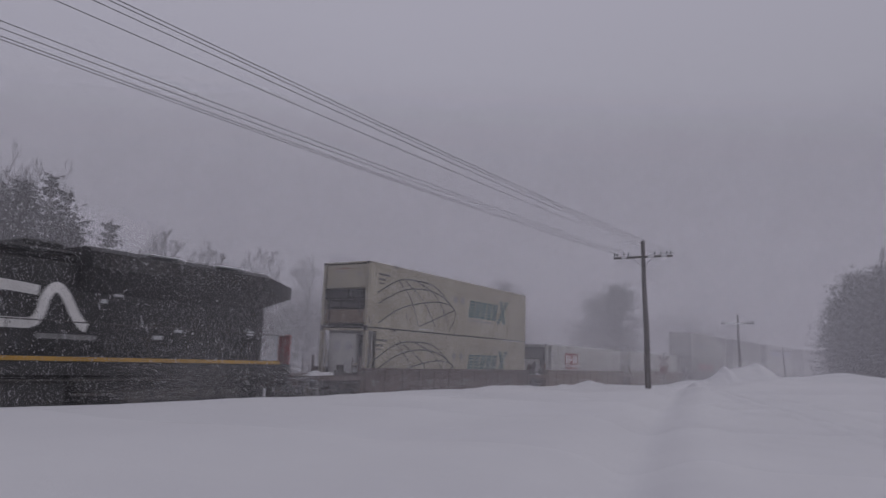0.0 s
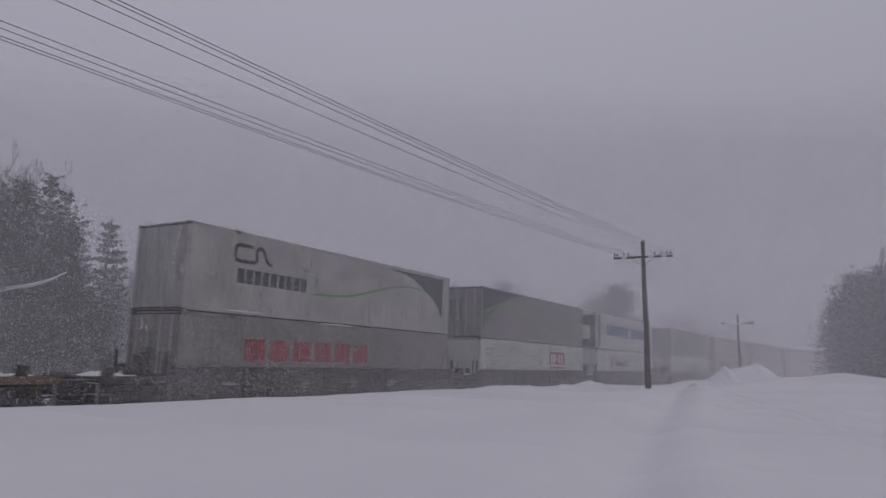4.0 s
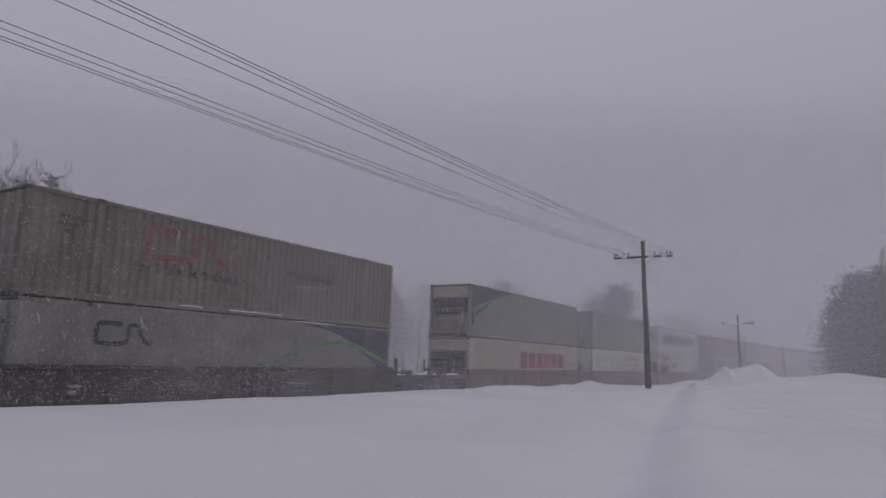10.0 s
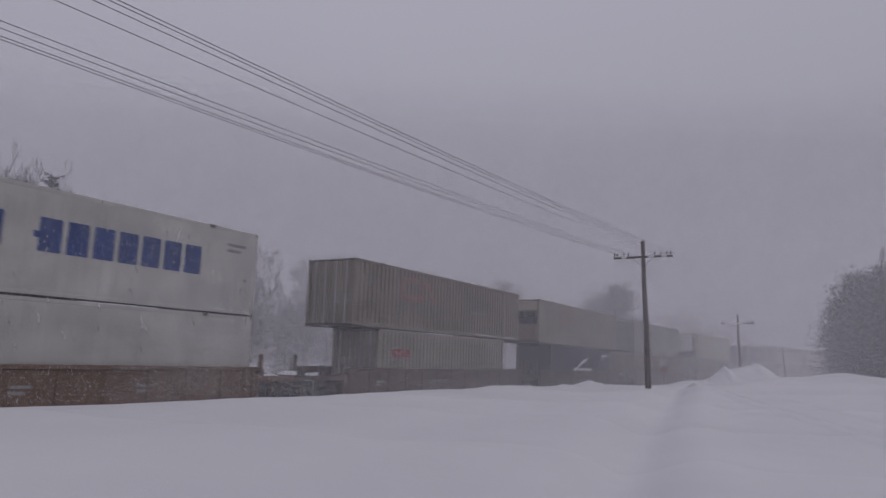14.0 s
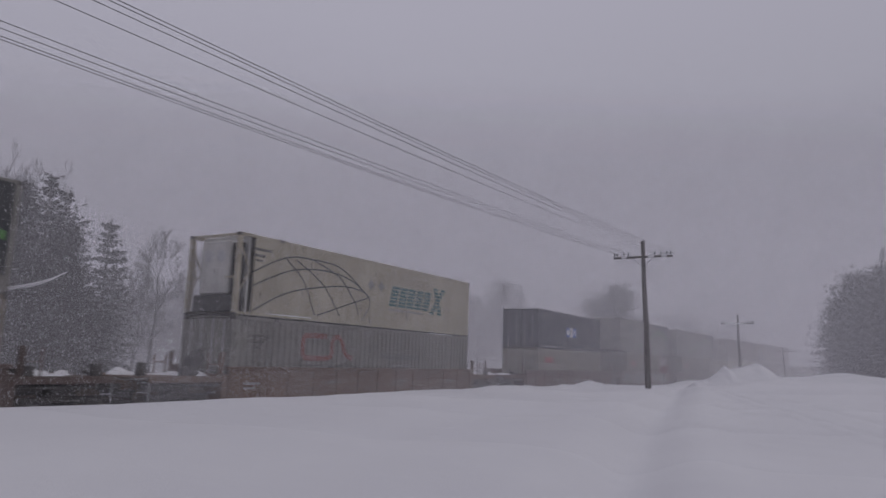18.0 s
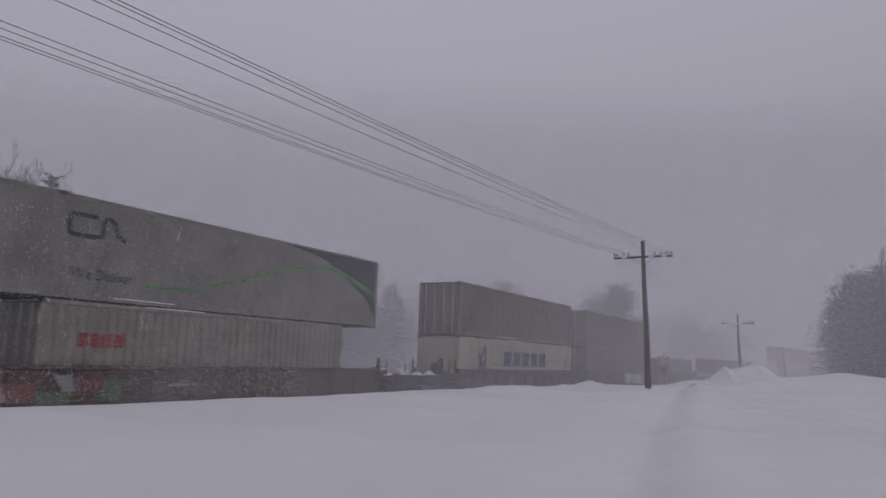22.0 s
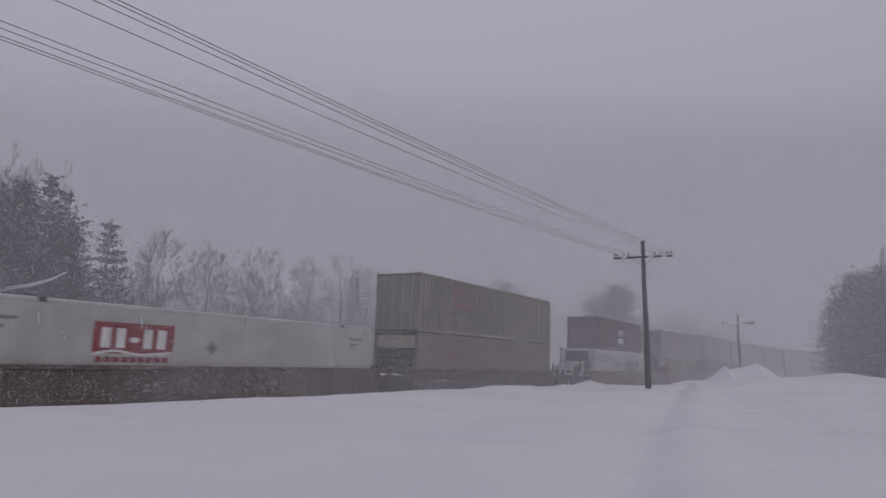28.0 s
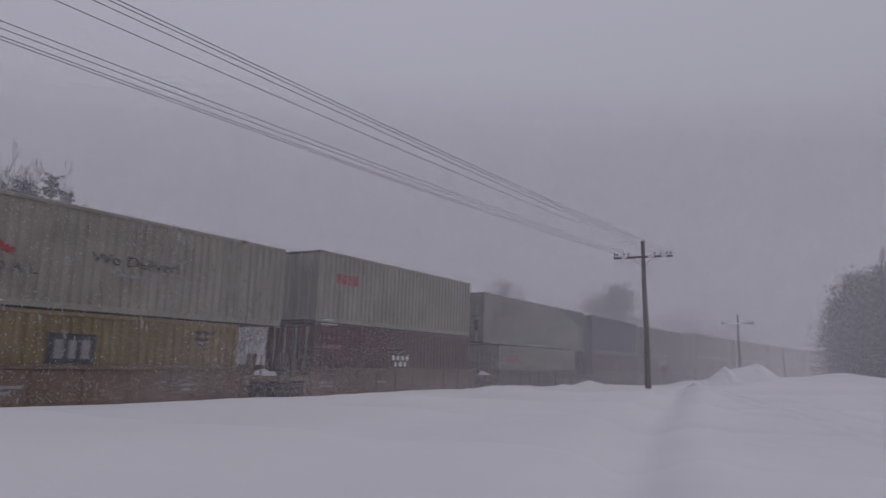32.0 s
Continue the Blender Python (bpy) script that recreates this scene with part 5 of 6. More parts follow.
def locomotive(s_rear):
    """A six-axle diesel seen from its long hood; local x = 0 is the rear end plate."""
    t = thing("diesel_locomotive", "black diesel locomotive with white ribbon emblem and yellow stripe", "locomotive")
    MOVING.append((t, s_rear, 0.0))
    part("frame", boxes((-22.0, -0.05, -1.50, 1.50, 1.28, 1.62), (-21.6, -0.3, -0.6, 0.6, 0.95, 1.28), bev=0.02), LOCO_BLACK, t)
    part("sill_stripe", boxes((-22.0, -0.6, -1.512, -1.503, 1.655, 1.765)), INK["yellow"], t, "yellow reflective stripe along the walkway")
    part("walkway", boxes((-22.0, -0.3, -1.50, 1.50, 1.625, 1.648), (-22.0, -0.6, -1.500, -1.46, 1.648, 1.78)), LOCO_BLACK, t)
    hood = part("long_hood", boxes((-17.2, -0.95, -0.95, 0.95, 1.65, 4.32), (-17.2, -0.95, -0.82, 0.82, 4.32, 4.52), bev=0.06), LOCO_BLACK, t)
    wing = bmesh.new()
    prof = [(-0.95, 3.55), (-1.50, 4.20), (-1.50, 4.66), (-1.25, 4.80), (1.25, 4.80), (1.50, 4.66), (1.50, 4.20), (0.95, 3.55)]
    rings = [[wing.verts.new((x, y * k, z)) for y, z in prof] for x, k in ((-8.0, 1.0), (-1.3, 1.0), (-0.2, 0.97))]
    for v, z in zip(rings[2], (3.95, 4.02, 4.42, 4.46, 4.46, 4.42, 4.02, 3.95)):
        v.co.z = z
    for a, b in zip(rings, rings[1:]):
        for i in range(len(prof)):
            j = (i + 1) % len(prof)
            wing.faces.new((a[i], a[j], b[j], b[i]))
    wing.faces.new(rings[0][::-1])
    wing.faces.new(rings[2])
    rad = part("radiator_wings", wing, LOCO_BLACK, t, "flared radiator housing on the roof")
    for x, y in ((-6.2, 0.9), (-3.6, 0.4)):
        part("roof_snow", boxes((x, x + 1.1, -1.46, y, 4.802, 4.83), bev=0.008), SNOW, rad, "snow lying on the radiator roof")
    for a, b in ((-7.6, -5.1), (-4.7, -1.6)):
        part("radiator_grille", boxes(*[(a + (b - a) * k / 12, a + (b - a) * k / 12 + 0.07, -1.516, -1.50, 4.24, 4.62) for k in range(12)]), STEEL, rad)
    part("exhaust_housing", boxes((-12.6, -8.2, -0.98, 0.98, 4.5, 4.62), (-9.4, -8.3, -0.6, 0.6, 4.62, 4.86), bev=0.05), LOCO_BLACK, t)
    for k in range(11):
        x = -16.6 + k * 1.35
        if x < -2.0:
            d = part("hood_door", coloured(("hood_door",), lambda: boxes((-0.60, 0.60, -0.968, -0.952, 1.85, 3.42), bev=0.004), LOCO_BLACK), None, hood, at=pose(x, 0, 0))
            part("latch", coloured(("latch",), lambda: boxes((0.46, 0.54, -0.985, -0.968, 2.5, 2.62)), STEEL), None, d)
    part("cab", boxes((-20.4, -17.2, -1.5, 1.5, 1.65, 4.55), bev=0.08), LOCO_BLACK, t)
    part("fuel_tank", boxes((-13.8, -8.2, -1.42, 1.42, 0.35, 1.22), bev=0.18), LOCO_BLACK, t)
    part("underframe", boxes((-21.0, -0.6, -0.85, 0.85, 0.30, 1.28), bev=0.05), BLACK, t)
    part("air_reservoir", tube(bmesh.new(), (-8.0, -1.15, 1.02), (-6.6, -1.15, 1.02), 0.2, 0.2, 12), LOCO_BLACK, t)
    part("pipe_run", tube(tube(bmesh.new(), (-14.5, -1.38, 1.16), (-2.0, -1.38, 1.16), 0.035), (-8.0, -1.3, 0.75), (-6.7, -1.3, 0.75), 0.05), STEEL, t)
    part("end_plate", boxes((-0.30, -0.02, -1.5, 1.5, 0.85, 1.66), bev=0.02), LOCO_BLACK, t)
    for y in (-1.50, 0.95):
        part("end_panel", boxes((-0.16, -0.10, y, y + 0.55, 1.65, 2.72), bev=0.01), LOCO_RED, t, "red end panel beside the steps")
    rl = bmesh.new()
    for k in range(13):
        x = -16.8 + k * 1.36
        tube(rl, (x, -1.47, 1.65), (x, -1.47, 2.68), 0.018, 0.018, 5)
    tube(rl, (-17.0, -1.47, 2.68), (-0.3, -1.47, 2.68), 0.018, 0.018, 5)
    part("handrail", rl, STEEL, t)
    st = bmesh.new()
    for k in range(4):
        box(st, -0.75, -0.15, -1.5, -1.05, 0.45 + 0.32 * k, 0.49 + 0.32 * k)
    box(st, -0.80, -0.76, -1.5, -1.1, 0.4, 1.65)
    part("steps", st, STEEL, t)
    for c in (-4.3, -17.4):
        b = part("truck", boxes((c - 2.2, c + 2.2, -1.22, -1.05, 0.55, 0.85), (c - 2.2, c + 2.2, 1.05, 1.22, 0.55, 0.85), (c - 0.5, c + 0.5, -1.1, 1.1, 0.5, 0.9), bev=0.03), STEEL, t)
        for a in (-1.75, 0, 1.75):
            for y in (-0.75, 0.75):
                part("wheel", coloured(("loco_wheel",), lambda: disc(bmesh.new(), (0, 0.53), 0.53, -0.06, 0.06, 28), RAIL), None, b, at=pose(c + a, y, 0))
            part("axle_box", boxes((c + a - 0.22, c + a + 0.22, -1.30, -1.10, 0.36, 0.72), bev=0.04), STEEL, b)
            for o in (-0.51, 0.51):
                part("spring", coloured(("loco_spring",), lambda: boxes((-0.11, 0.11, -1.27, -1.1, 0.62, 0.92), bev=0.03), BLACK), None, b, at=pose(c + a + o, 0, 0))
    part("coupler", boxes((-0.05, 0.75, -0.12, 0.12, 0.74, 0.98), (0.45, 0.85, -0.22, 0.22, 0.7, 1.02), bev=0.03), STEEL, t)
    # white ribbon emblem on the hood
    y = -0.99
    def on_hood(name, polys, ink):
        verts, faces = [], []
        for p in polys:
            k = len(verts)
            verts.extend((u, y, w) for u, w in p)
            faces.append(tuple(range(k, k + len(p))))
        me = from_lists(name, verts, faces)
        me.materials.append(INK[ink])
        part(name, me, None, hood)
    band = curve_points([(-9.05, 3.47), (-10.2, 3.55), (-12.4, 3.55), (-13.0, 3.40), (-13.15, 3.05), (-13.0, 2.72), (-12.4, 2.60), (-9.6, 2.60), (-9.15, 2.63), (-8.95, 2.85), (-8.85, 3.30), (-8.62, 3.60), (-8.35, 3.45), (-8.0, 2.90), (-7.75, 2.62), (-7.62, 2.56)], 6)
    on_hood("ribbon_emblem", strip(band, 0.27), "white")
    for r in (rect(-5.5, 2.33, -5.15, 2.45), rect(-4.75, 2.58, -4.45, 2.66), rect(-1.75, 2.62, -1.45, 2.78), rect(-7.3, 3.28, -7.1, 3.40), rect(-6.9, 3.5, -6.6, 3.58)):
        on_hood("small_plate", [r], "silver")
    on_hood("small_print", frames_row(-9.0, 2.22, -7.3, 2.36, 14, 0), "grey")
    return t


# ---- the wagons: middle of the unit, well length, paint
WAGONS = [
    (31.6, 16.5, "rust"), (51.2, 16.5, "orange"), (70.6, 16.5, "orange"), (93.0, 16.5, "black"), (112.7, 16.5, "black"), (132.2, 16.5, "black"),
    (155.5, 16.5, "rust"), (174.9, 16.5, "rust"), (194.2, 16.5, "black"), (217.6, 16.5, "orange"), (237.3, 16.5, "orange"), (256.8, 16.5, "orange"),
    (278.3, 16.5, "rust"), (297.7, 16.5, "black"), (319.5, 16.5, "rust"), (342.9, 16.5, "orange"), (366.4, 16.5, "red"), (385.9, 16.5, "red"), (405.3, 16.5, "rust"),
    (428.9, 16.5, "rust"), (448.4, 16.5, "rust"), (468.1, 16.5, "rust"), (491.6, 16.5, "rust"), (511.5, 16.5, "rust"), (531.2, 16.5, "rust"), (555.5, 16.5, "orange"),
    (576.8, 12.7, "orange"), (592.7, 12.7, "orange"), (608.6, 12.7, "rust"), (624.5, 12.7, "rust"), (640.4, 12.7, "rust"), (661.6, 16.5, "rust"), (681.0, 16.5, "rust"), (700.4, 16.5, "orange"),
    (723.8, 16.5, "orange"), (743.2, 16.5, "orange"), (762.6, 16.5, "rust")]
WAGON_LABELS = {"rust": "rusty brown well wagon with snow on its end decks", "orange": "orange-brown well wagon with snow on its end decks",
                "black": "grimy black well wagon with snow on its end decks", "red": "faded red well wagon with snow on its end decks"}


def wall_paint(t, L, polys, ink, lift=0.0):
    me = from_lists("graffiti_patch", [(a - L / 2, -1.477 - lift, b) for pts in polys for a, b in pts],
                    [tuple(range(sum(len(q) for q in polys[:i]), sum(len(q) for q in polys[:i + 1]))) for i in range(len(polys))])
    me.materials.append(INK[ink])
    part("graffiti_patch", me, None, t)


def graffiti(colours, u0, u1, seed, base=None):
    """Overlapping rounded and slanted patches of spray paint along the side."""
    def draw(t, L):
        rng = random.Random(seed)
        if base:
            pts = [(u0 - 0.6, 0.55), (u1 + 0.6, 0.5), (u1 + 0.2, 1.0), (u1 - 0.1, 1.40), (u0 + 0.3, 1.36), (u0 - 0.1, 0.95)]
            wall_paint(t, L, [pts], base)
        u, k = u0, 0
        while u < u1:
            tall = base == "faint_teal"
            w = rng.uniform(0.7, 1.2) if tall else rng.uniform(0.35, 0.85)
            lean = rng.uniform(-0.25, 0.25)
            z0, z1 = 0.46 + rng.uniform(0, 0.08), 1.34 + rng.uniform(-0.08, 0.05)
            if not tall:
                z0 = rng.choice((0.46, 0.62, 0.85))
                z1 = min(1.38, z0 + rng.uniform(0.3, 0.6))
            ink = colours[k % len(colours)]
            wall_paint(t, L, [[(u, z0), (u + w * 0.45, z0 - 0.02), (u + w + lean * 0.3, z0 + 0.04), (u + w * 1.05 + lean, z1), (u + w * 0.4 + lean, z1 - 0.03), (u + lean - 0.08, z1 + 0.02)]], ink, 0.003 + 0.001 * (k % 3))
            cu, cz = u + w * 0.5 + lean * 0.5, 0.95 + rng.uniform(-0.25, 0.25)
            if base == "faint_teal":
                wall_paint(t, L, [[(cu + 0.13 * math.cos(math.tau * j / 8) * rng.uniform(0.7, 1.2), cz + 0.11 * math.sin(math.tau * j / 8)) for j in range(8)]], colours[(k + 2) % len(colours)] if k % 3 == 1 else "dark", 0.008)
            u += w * 0.86
            k += 1
    return draw


def make_wagons():
    n = len(WAGONS)
    gr = {17: graffiti(("faint_grey", "faint_teal", "faint_grey", "faint_green", "faint_red", "grey"), 0.6, 15.3, 3, "faint_pale"), 20: graffiti(("silver", "silver", "faint_grey", "silver", "silver"), 9.3, 13.6, 5, "faint_teal"), 18: graffiti(("faint_green", "grey", "faint_red"), 0.6, 4.0, 8)}
    for i, (mid, well, col) in enumerate(WAGONS):
        gaps, trucks, joints = [], [], []
        for k, sgn in ((i - 1, -1), (i + 1, 1)):
            if 0 <= k < n:
                space = abs(WAGONS[k][0] - mid)
                free = space - well / 2 - WAGONS[k][1] / 2
                joint = free < 4.0
                gaps.append(free / 2 if joint else max(0.5, free / 2 - 1.85))
            else:
                joint = False
                gaps.append(1.5)
            joints.append(joint)
            trucks.append(not joint or sgn == 1)
        well_wagon(WAGON_LABELS[col], mid, well, col, gaps[0], gaps[1], trucks[0], trucks[1], joints[0], joints[1], gr.get(i), brake=i % 2 == 1, striped=mid == 297.7)


# ---- the containers
F53, F40, HC, STD, LOW = 16.15, 12.19, 2.896, 2.591, 0.36
UP = LOW + HC


def m_striped(logo_u=8.8, globe=True, ink="teal", glob_ink="dark", dots=True):
    def f(t, L):
        if globe:
            mk_globe(t, L, 1.0, 0.5, glob_ink)
        mk_striped(t, L, logo_u, 1.05, ink)
        if dots:
            mk_dots(t, L, logo_u - 1.35, 1.85)
        mk_codes(t, L)
    return f


def m_banner(u):
    def f(t, L):
        mk_banner(t, L, u)
        mk_codes(t, L, 0.6, 2.3, "grey")
        mk_codes(t, L, 14.6, 2.3, "grey")
    return f


def m_blocks(u0, u1, w0, w1, count, ink, gaps=(), more=None):
    def f(t, L):
        flat(t, "block_marking", frames_row(u0, w0, u1, w1, count, 0, gaps), ink, L)
        mk_codes(t, L, 0.6, w1 + 0.25, "grey")
        if more:
            more(t, L)
    return f


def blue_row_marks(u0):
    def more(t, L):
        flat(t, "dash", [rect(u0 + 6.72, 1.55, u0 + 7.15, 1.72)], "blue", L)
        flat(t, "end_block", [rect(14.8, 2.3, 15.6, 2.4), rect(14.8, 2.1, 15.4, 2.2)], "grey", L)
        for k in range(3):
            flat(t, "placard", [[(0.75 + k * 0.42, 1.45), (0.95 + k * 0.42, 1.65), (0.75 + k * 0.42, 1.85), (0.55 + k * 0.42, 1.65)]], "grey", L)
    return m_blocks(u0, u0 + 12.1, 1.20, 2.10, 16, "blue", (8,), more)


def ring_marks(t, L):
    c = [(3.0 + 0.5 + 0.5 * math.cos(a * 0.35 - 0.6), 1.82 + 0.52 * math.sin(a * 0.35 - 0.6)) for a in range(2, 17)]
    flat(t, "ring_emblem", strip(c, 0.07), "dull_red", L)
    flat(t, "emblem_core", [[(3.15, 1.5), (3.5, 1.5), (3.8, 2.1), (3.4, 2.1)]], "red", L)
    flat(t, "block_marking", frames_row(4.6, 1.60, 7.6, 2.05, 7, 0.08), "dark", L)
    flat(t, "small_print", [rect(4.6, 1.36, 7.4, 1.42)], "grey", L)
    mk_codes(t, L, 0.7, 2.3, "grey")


def m_swoosh(flip=False):
    return lambda t, L: (mk_swoosh(t, L, flip), end_patch(t, L, "door_bracket", [(0.62, 0.70, 1.72, 2.10), (0.30, 0.70, 2.10, 2.17), (0.30, 0.70, 1.65, 1.72), (0.02, 0.09, 1.65, 2.1), (-0.26, 0.09, 2.1, 2.17)], "charcoal"), end_patch(t, L, "door_print", [(-0.95, -0.70, 0.75, 1.35), (-0.95, -0.55, 1.5, 1.6), (-0.95, -0.62, 2.2, 2.3), (0.2, 0.9, 0.95, 1.02), (0.15, 0.5, 0.5, 0.62)], "grey" if flip else "dark"), mk_codes(t, L, 13.0 if not flip else 14.4, 0.9 if not flip else 2.3, "faint_grey"))


def m_emblem(u, w=1.55, ink="dull_red", words=True, deliver=None):
    def f(t, L):
        mk_emblem(t, L, u, w, ink, words)
        if deliver:
            lettering(t, "We Deliver!", deliver, w + 0.02, 0.42, "dark", L, 2.9)
            flat(t, "small_print", [rect(deliver + 0.8, w - 0.28, deliver + 2.5, w - 0.2)], "grey", L)
        mk_codes(t, L, 0.9, 2.2)
    return f


def m_small_red(t, L):
    flat(t, "red_marking", frames_row(1.05, 1.68, 2.5, 2.06, 4, 0.0), "red", L)
    mk_codes(t, L, L - 1.6, 2.2, "grey")


def crystal_marks(t, L):
    flat(t, "ribbon_emblem", ribbon(2.0, 1.88, 3.7, 2.42, 0.13), "charcoal", L)
    flat(t, "block_marking", frames_row(2.1, 1.12, 5.6, 1.62, 9, 0), "charcoal", L)
    for u, w in ((5.45, 1.85), (6.1, 1.55)):
        flat(t, "snow_crystal", strip([(u - 0.2, w - 0.2), (u + 0.2, w + 0.2)], 0.07) + strip([(u - 0.2, w + 0.2), (u + 0.2, w - 0.2)], 0.07) + strip([(u, w - 0.28), (u, w + 0.28)], 0.07), "grey", L)
    g = curve_points([(5.98, 1.09), (8.27, 1.25), (11.41, 1.95), (13.6, 2.02), (15.0, 1.5), (15.5, 0.9)], 8)
    flat(t, "green_stripe", strip(g, 0.07), "green", L)
    arc = curve_points([(15.5, 0.72), (15.2, 1.1), (14.7, 1.6), (13.0, 2.4), (12.0, 2.62), (10.8, 2.72)], 6)
    flat(t, "dark_corner", [[a, b, (b[0], 2.74), (a[0], 2.74)] for a, b in zip(arc, arc[1:])], "charcoal", L)


def teal_row_marks(u, ink="teal"):
    return lambda t, L: (flat(t, "striped_marking", striped_row(u, 1.2, u + 7.0, 1.95, 8, 5), ink, L), mk_codes(t, L, 8.0, 2.5, "grey"))


def sail_marks(t, L):
    flat(t, "sail_emblem", [[(2.0, 1.15), (2.35, 1.15), (2.98, 2.45), (2.80, 2.45)], [(2.75, 1.25), (3.1, 1.1), (3.1, 2.45), (2.98, 2.45)], [(2.1, 1.9), (2.3, 2.2), (2.9, 1.2), (2.6, 1.2)]], "navy", L)
    flat(t, "block_marking", frames_row(5.2, 1.42, 11.6, 2.23, 5, 0), "navy", L)
    flat(t, "block_foot", [rect(5.2 + 1.28 * k + d, 1.38, 5.2 + 1.28 * k + d + 0.42, 1.46) for k in range(5) for d in (0.02, 0.72)], "navy", L, 0.004)
    flat(t, "small_print", frames_row(3.9, 1.42, 5.1, 1.56, 5), "grey", L)
    flat(t, "tail_mark", [rect(14.1, 2.02, 15.9, 2.10), [(14.4, 1.2), (14.6, 1.2), (15.4, 1.95), (15.2, 1.95)]], "navy", L)


def panel_marks(t, L):
    flat(t, "blue_panel", [rect(4.88, 0.95, 5.55, 1.60), rect(6.15, 0.95, 6.85, 1.60)], "bright_blue", L)
    flat(t, "white_panel", [rect(5.55, 0.95, 6.15, 1.60)], "white", L)
    flat(t, "panel_block", [rect(4.98, 1.08, 5.12, 1.46), rect(5.17, 1.08, 5.31, 1.46), rect(5.36, 1.08, 5.48, 1.46)] + [rect(6.30, 1.08, 6.44, 1.46), rect(6.52, 1.08, 6.66, 1.46)], "white", L, 0.004)
    ring = [(5.85 + 0.16 * math.cos(math.tau * k / 16), 1.275 + 0.20 * math.sin(math.tau * k / 16)) for k in range(17)]
    flat(t, "ring_block", strip(ring, 0.085), "navy", L, 0.004)
    mk_codes(t, L, 0.6, 2.2, "grey")


def wing_marks(t, L):
    for k in range(3):
        flat(t, "wing_stripe", strip(curve_points([(5.0 + 0.3 * k, 1.42 + 0.12 * k), (6.0, 1.66 + 0.1 * k), (7.1 + 0.1 * k, 2.02 + 0.04 * k)], 5), 0.07), "white", L)
    flat(t, "block_marking", frames_row(4.2, 1.12, 8.1, 1.36, 12, 0), "white", L)
    flat(t, "white_bar", [rect(10.2, 2.28, 11.8, 2.42), rect(10.2, 2.02, 10.8, 2.14)], "white", L)


def star_marks(t, L):
    flat(t, "block_marking", frames_row(5.2, 0.62, 6.6, 1.05, 3, 0), "white", L)
    star = []
    for r, cnt in ((0, 4), (1, 3)):
        for k in range(cnt):
            cu, cw = 5.3 + 0.36 * k + 0.18 * r, 1.66 - 0.28 * r
            star.append([(cu + 0.13 * math.cos(math.tau * j / 6), cw + 0.13 * math.sin(math.tau * j / 6)) for j in range(6)])
    flat(t, "star_pattern", star, "white", L)
    flat(t, "code_bar", [rect(0.6, 1.95, 1.6, 2.1), rect(9.6, 2.1, 10.8, 2.16), rect(9.6, 1.9, 10.4, 1.96)], "dull_red", L)


def square_marks(t, L):
    flat(t, "dark_square", [rect(5.75, 1.2, 7.1, 2.02)], "charcoal", L)
    flat(t, "square_mark", [rect(5.95, 1.35, 6.2, 1.85), rect(6.35, 1.35, 6.55, 1.85), rect(6.7, 1.35, 6.95, 1.85)], "grey", L, 0.004)
    mk_codes(t, L, 10.4, 2.2, "dark")


RED_RIBBON = "khaki corrugated container with a faded red ribbon emblem"
SWOOSH = "grey container with a dark corner and a green swoosh stripe"


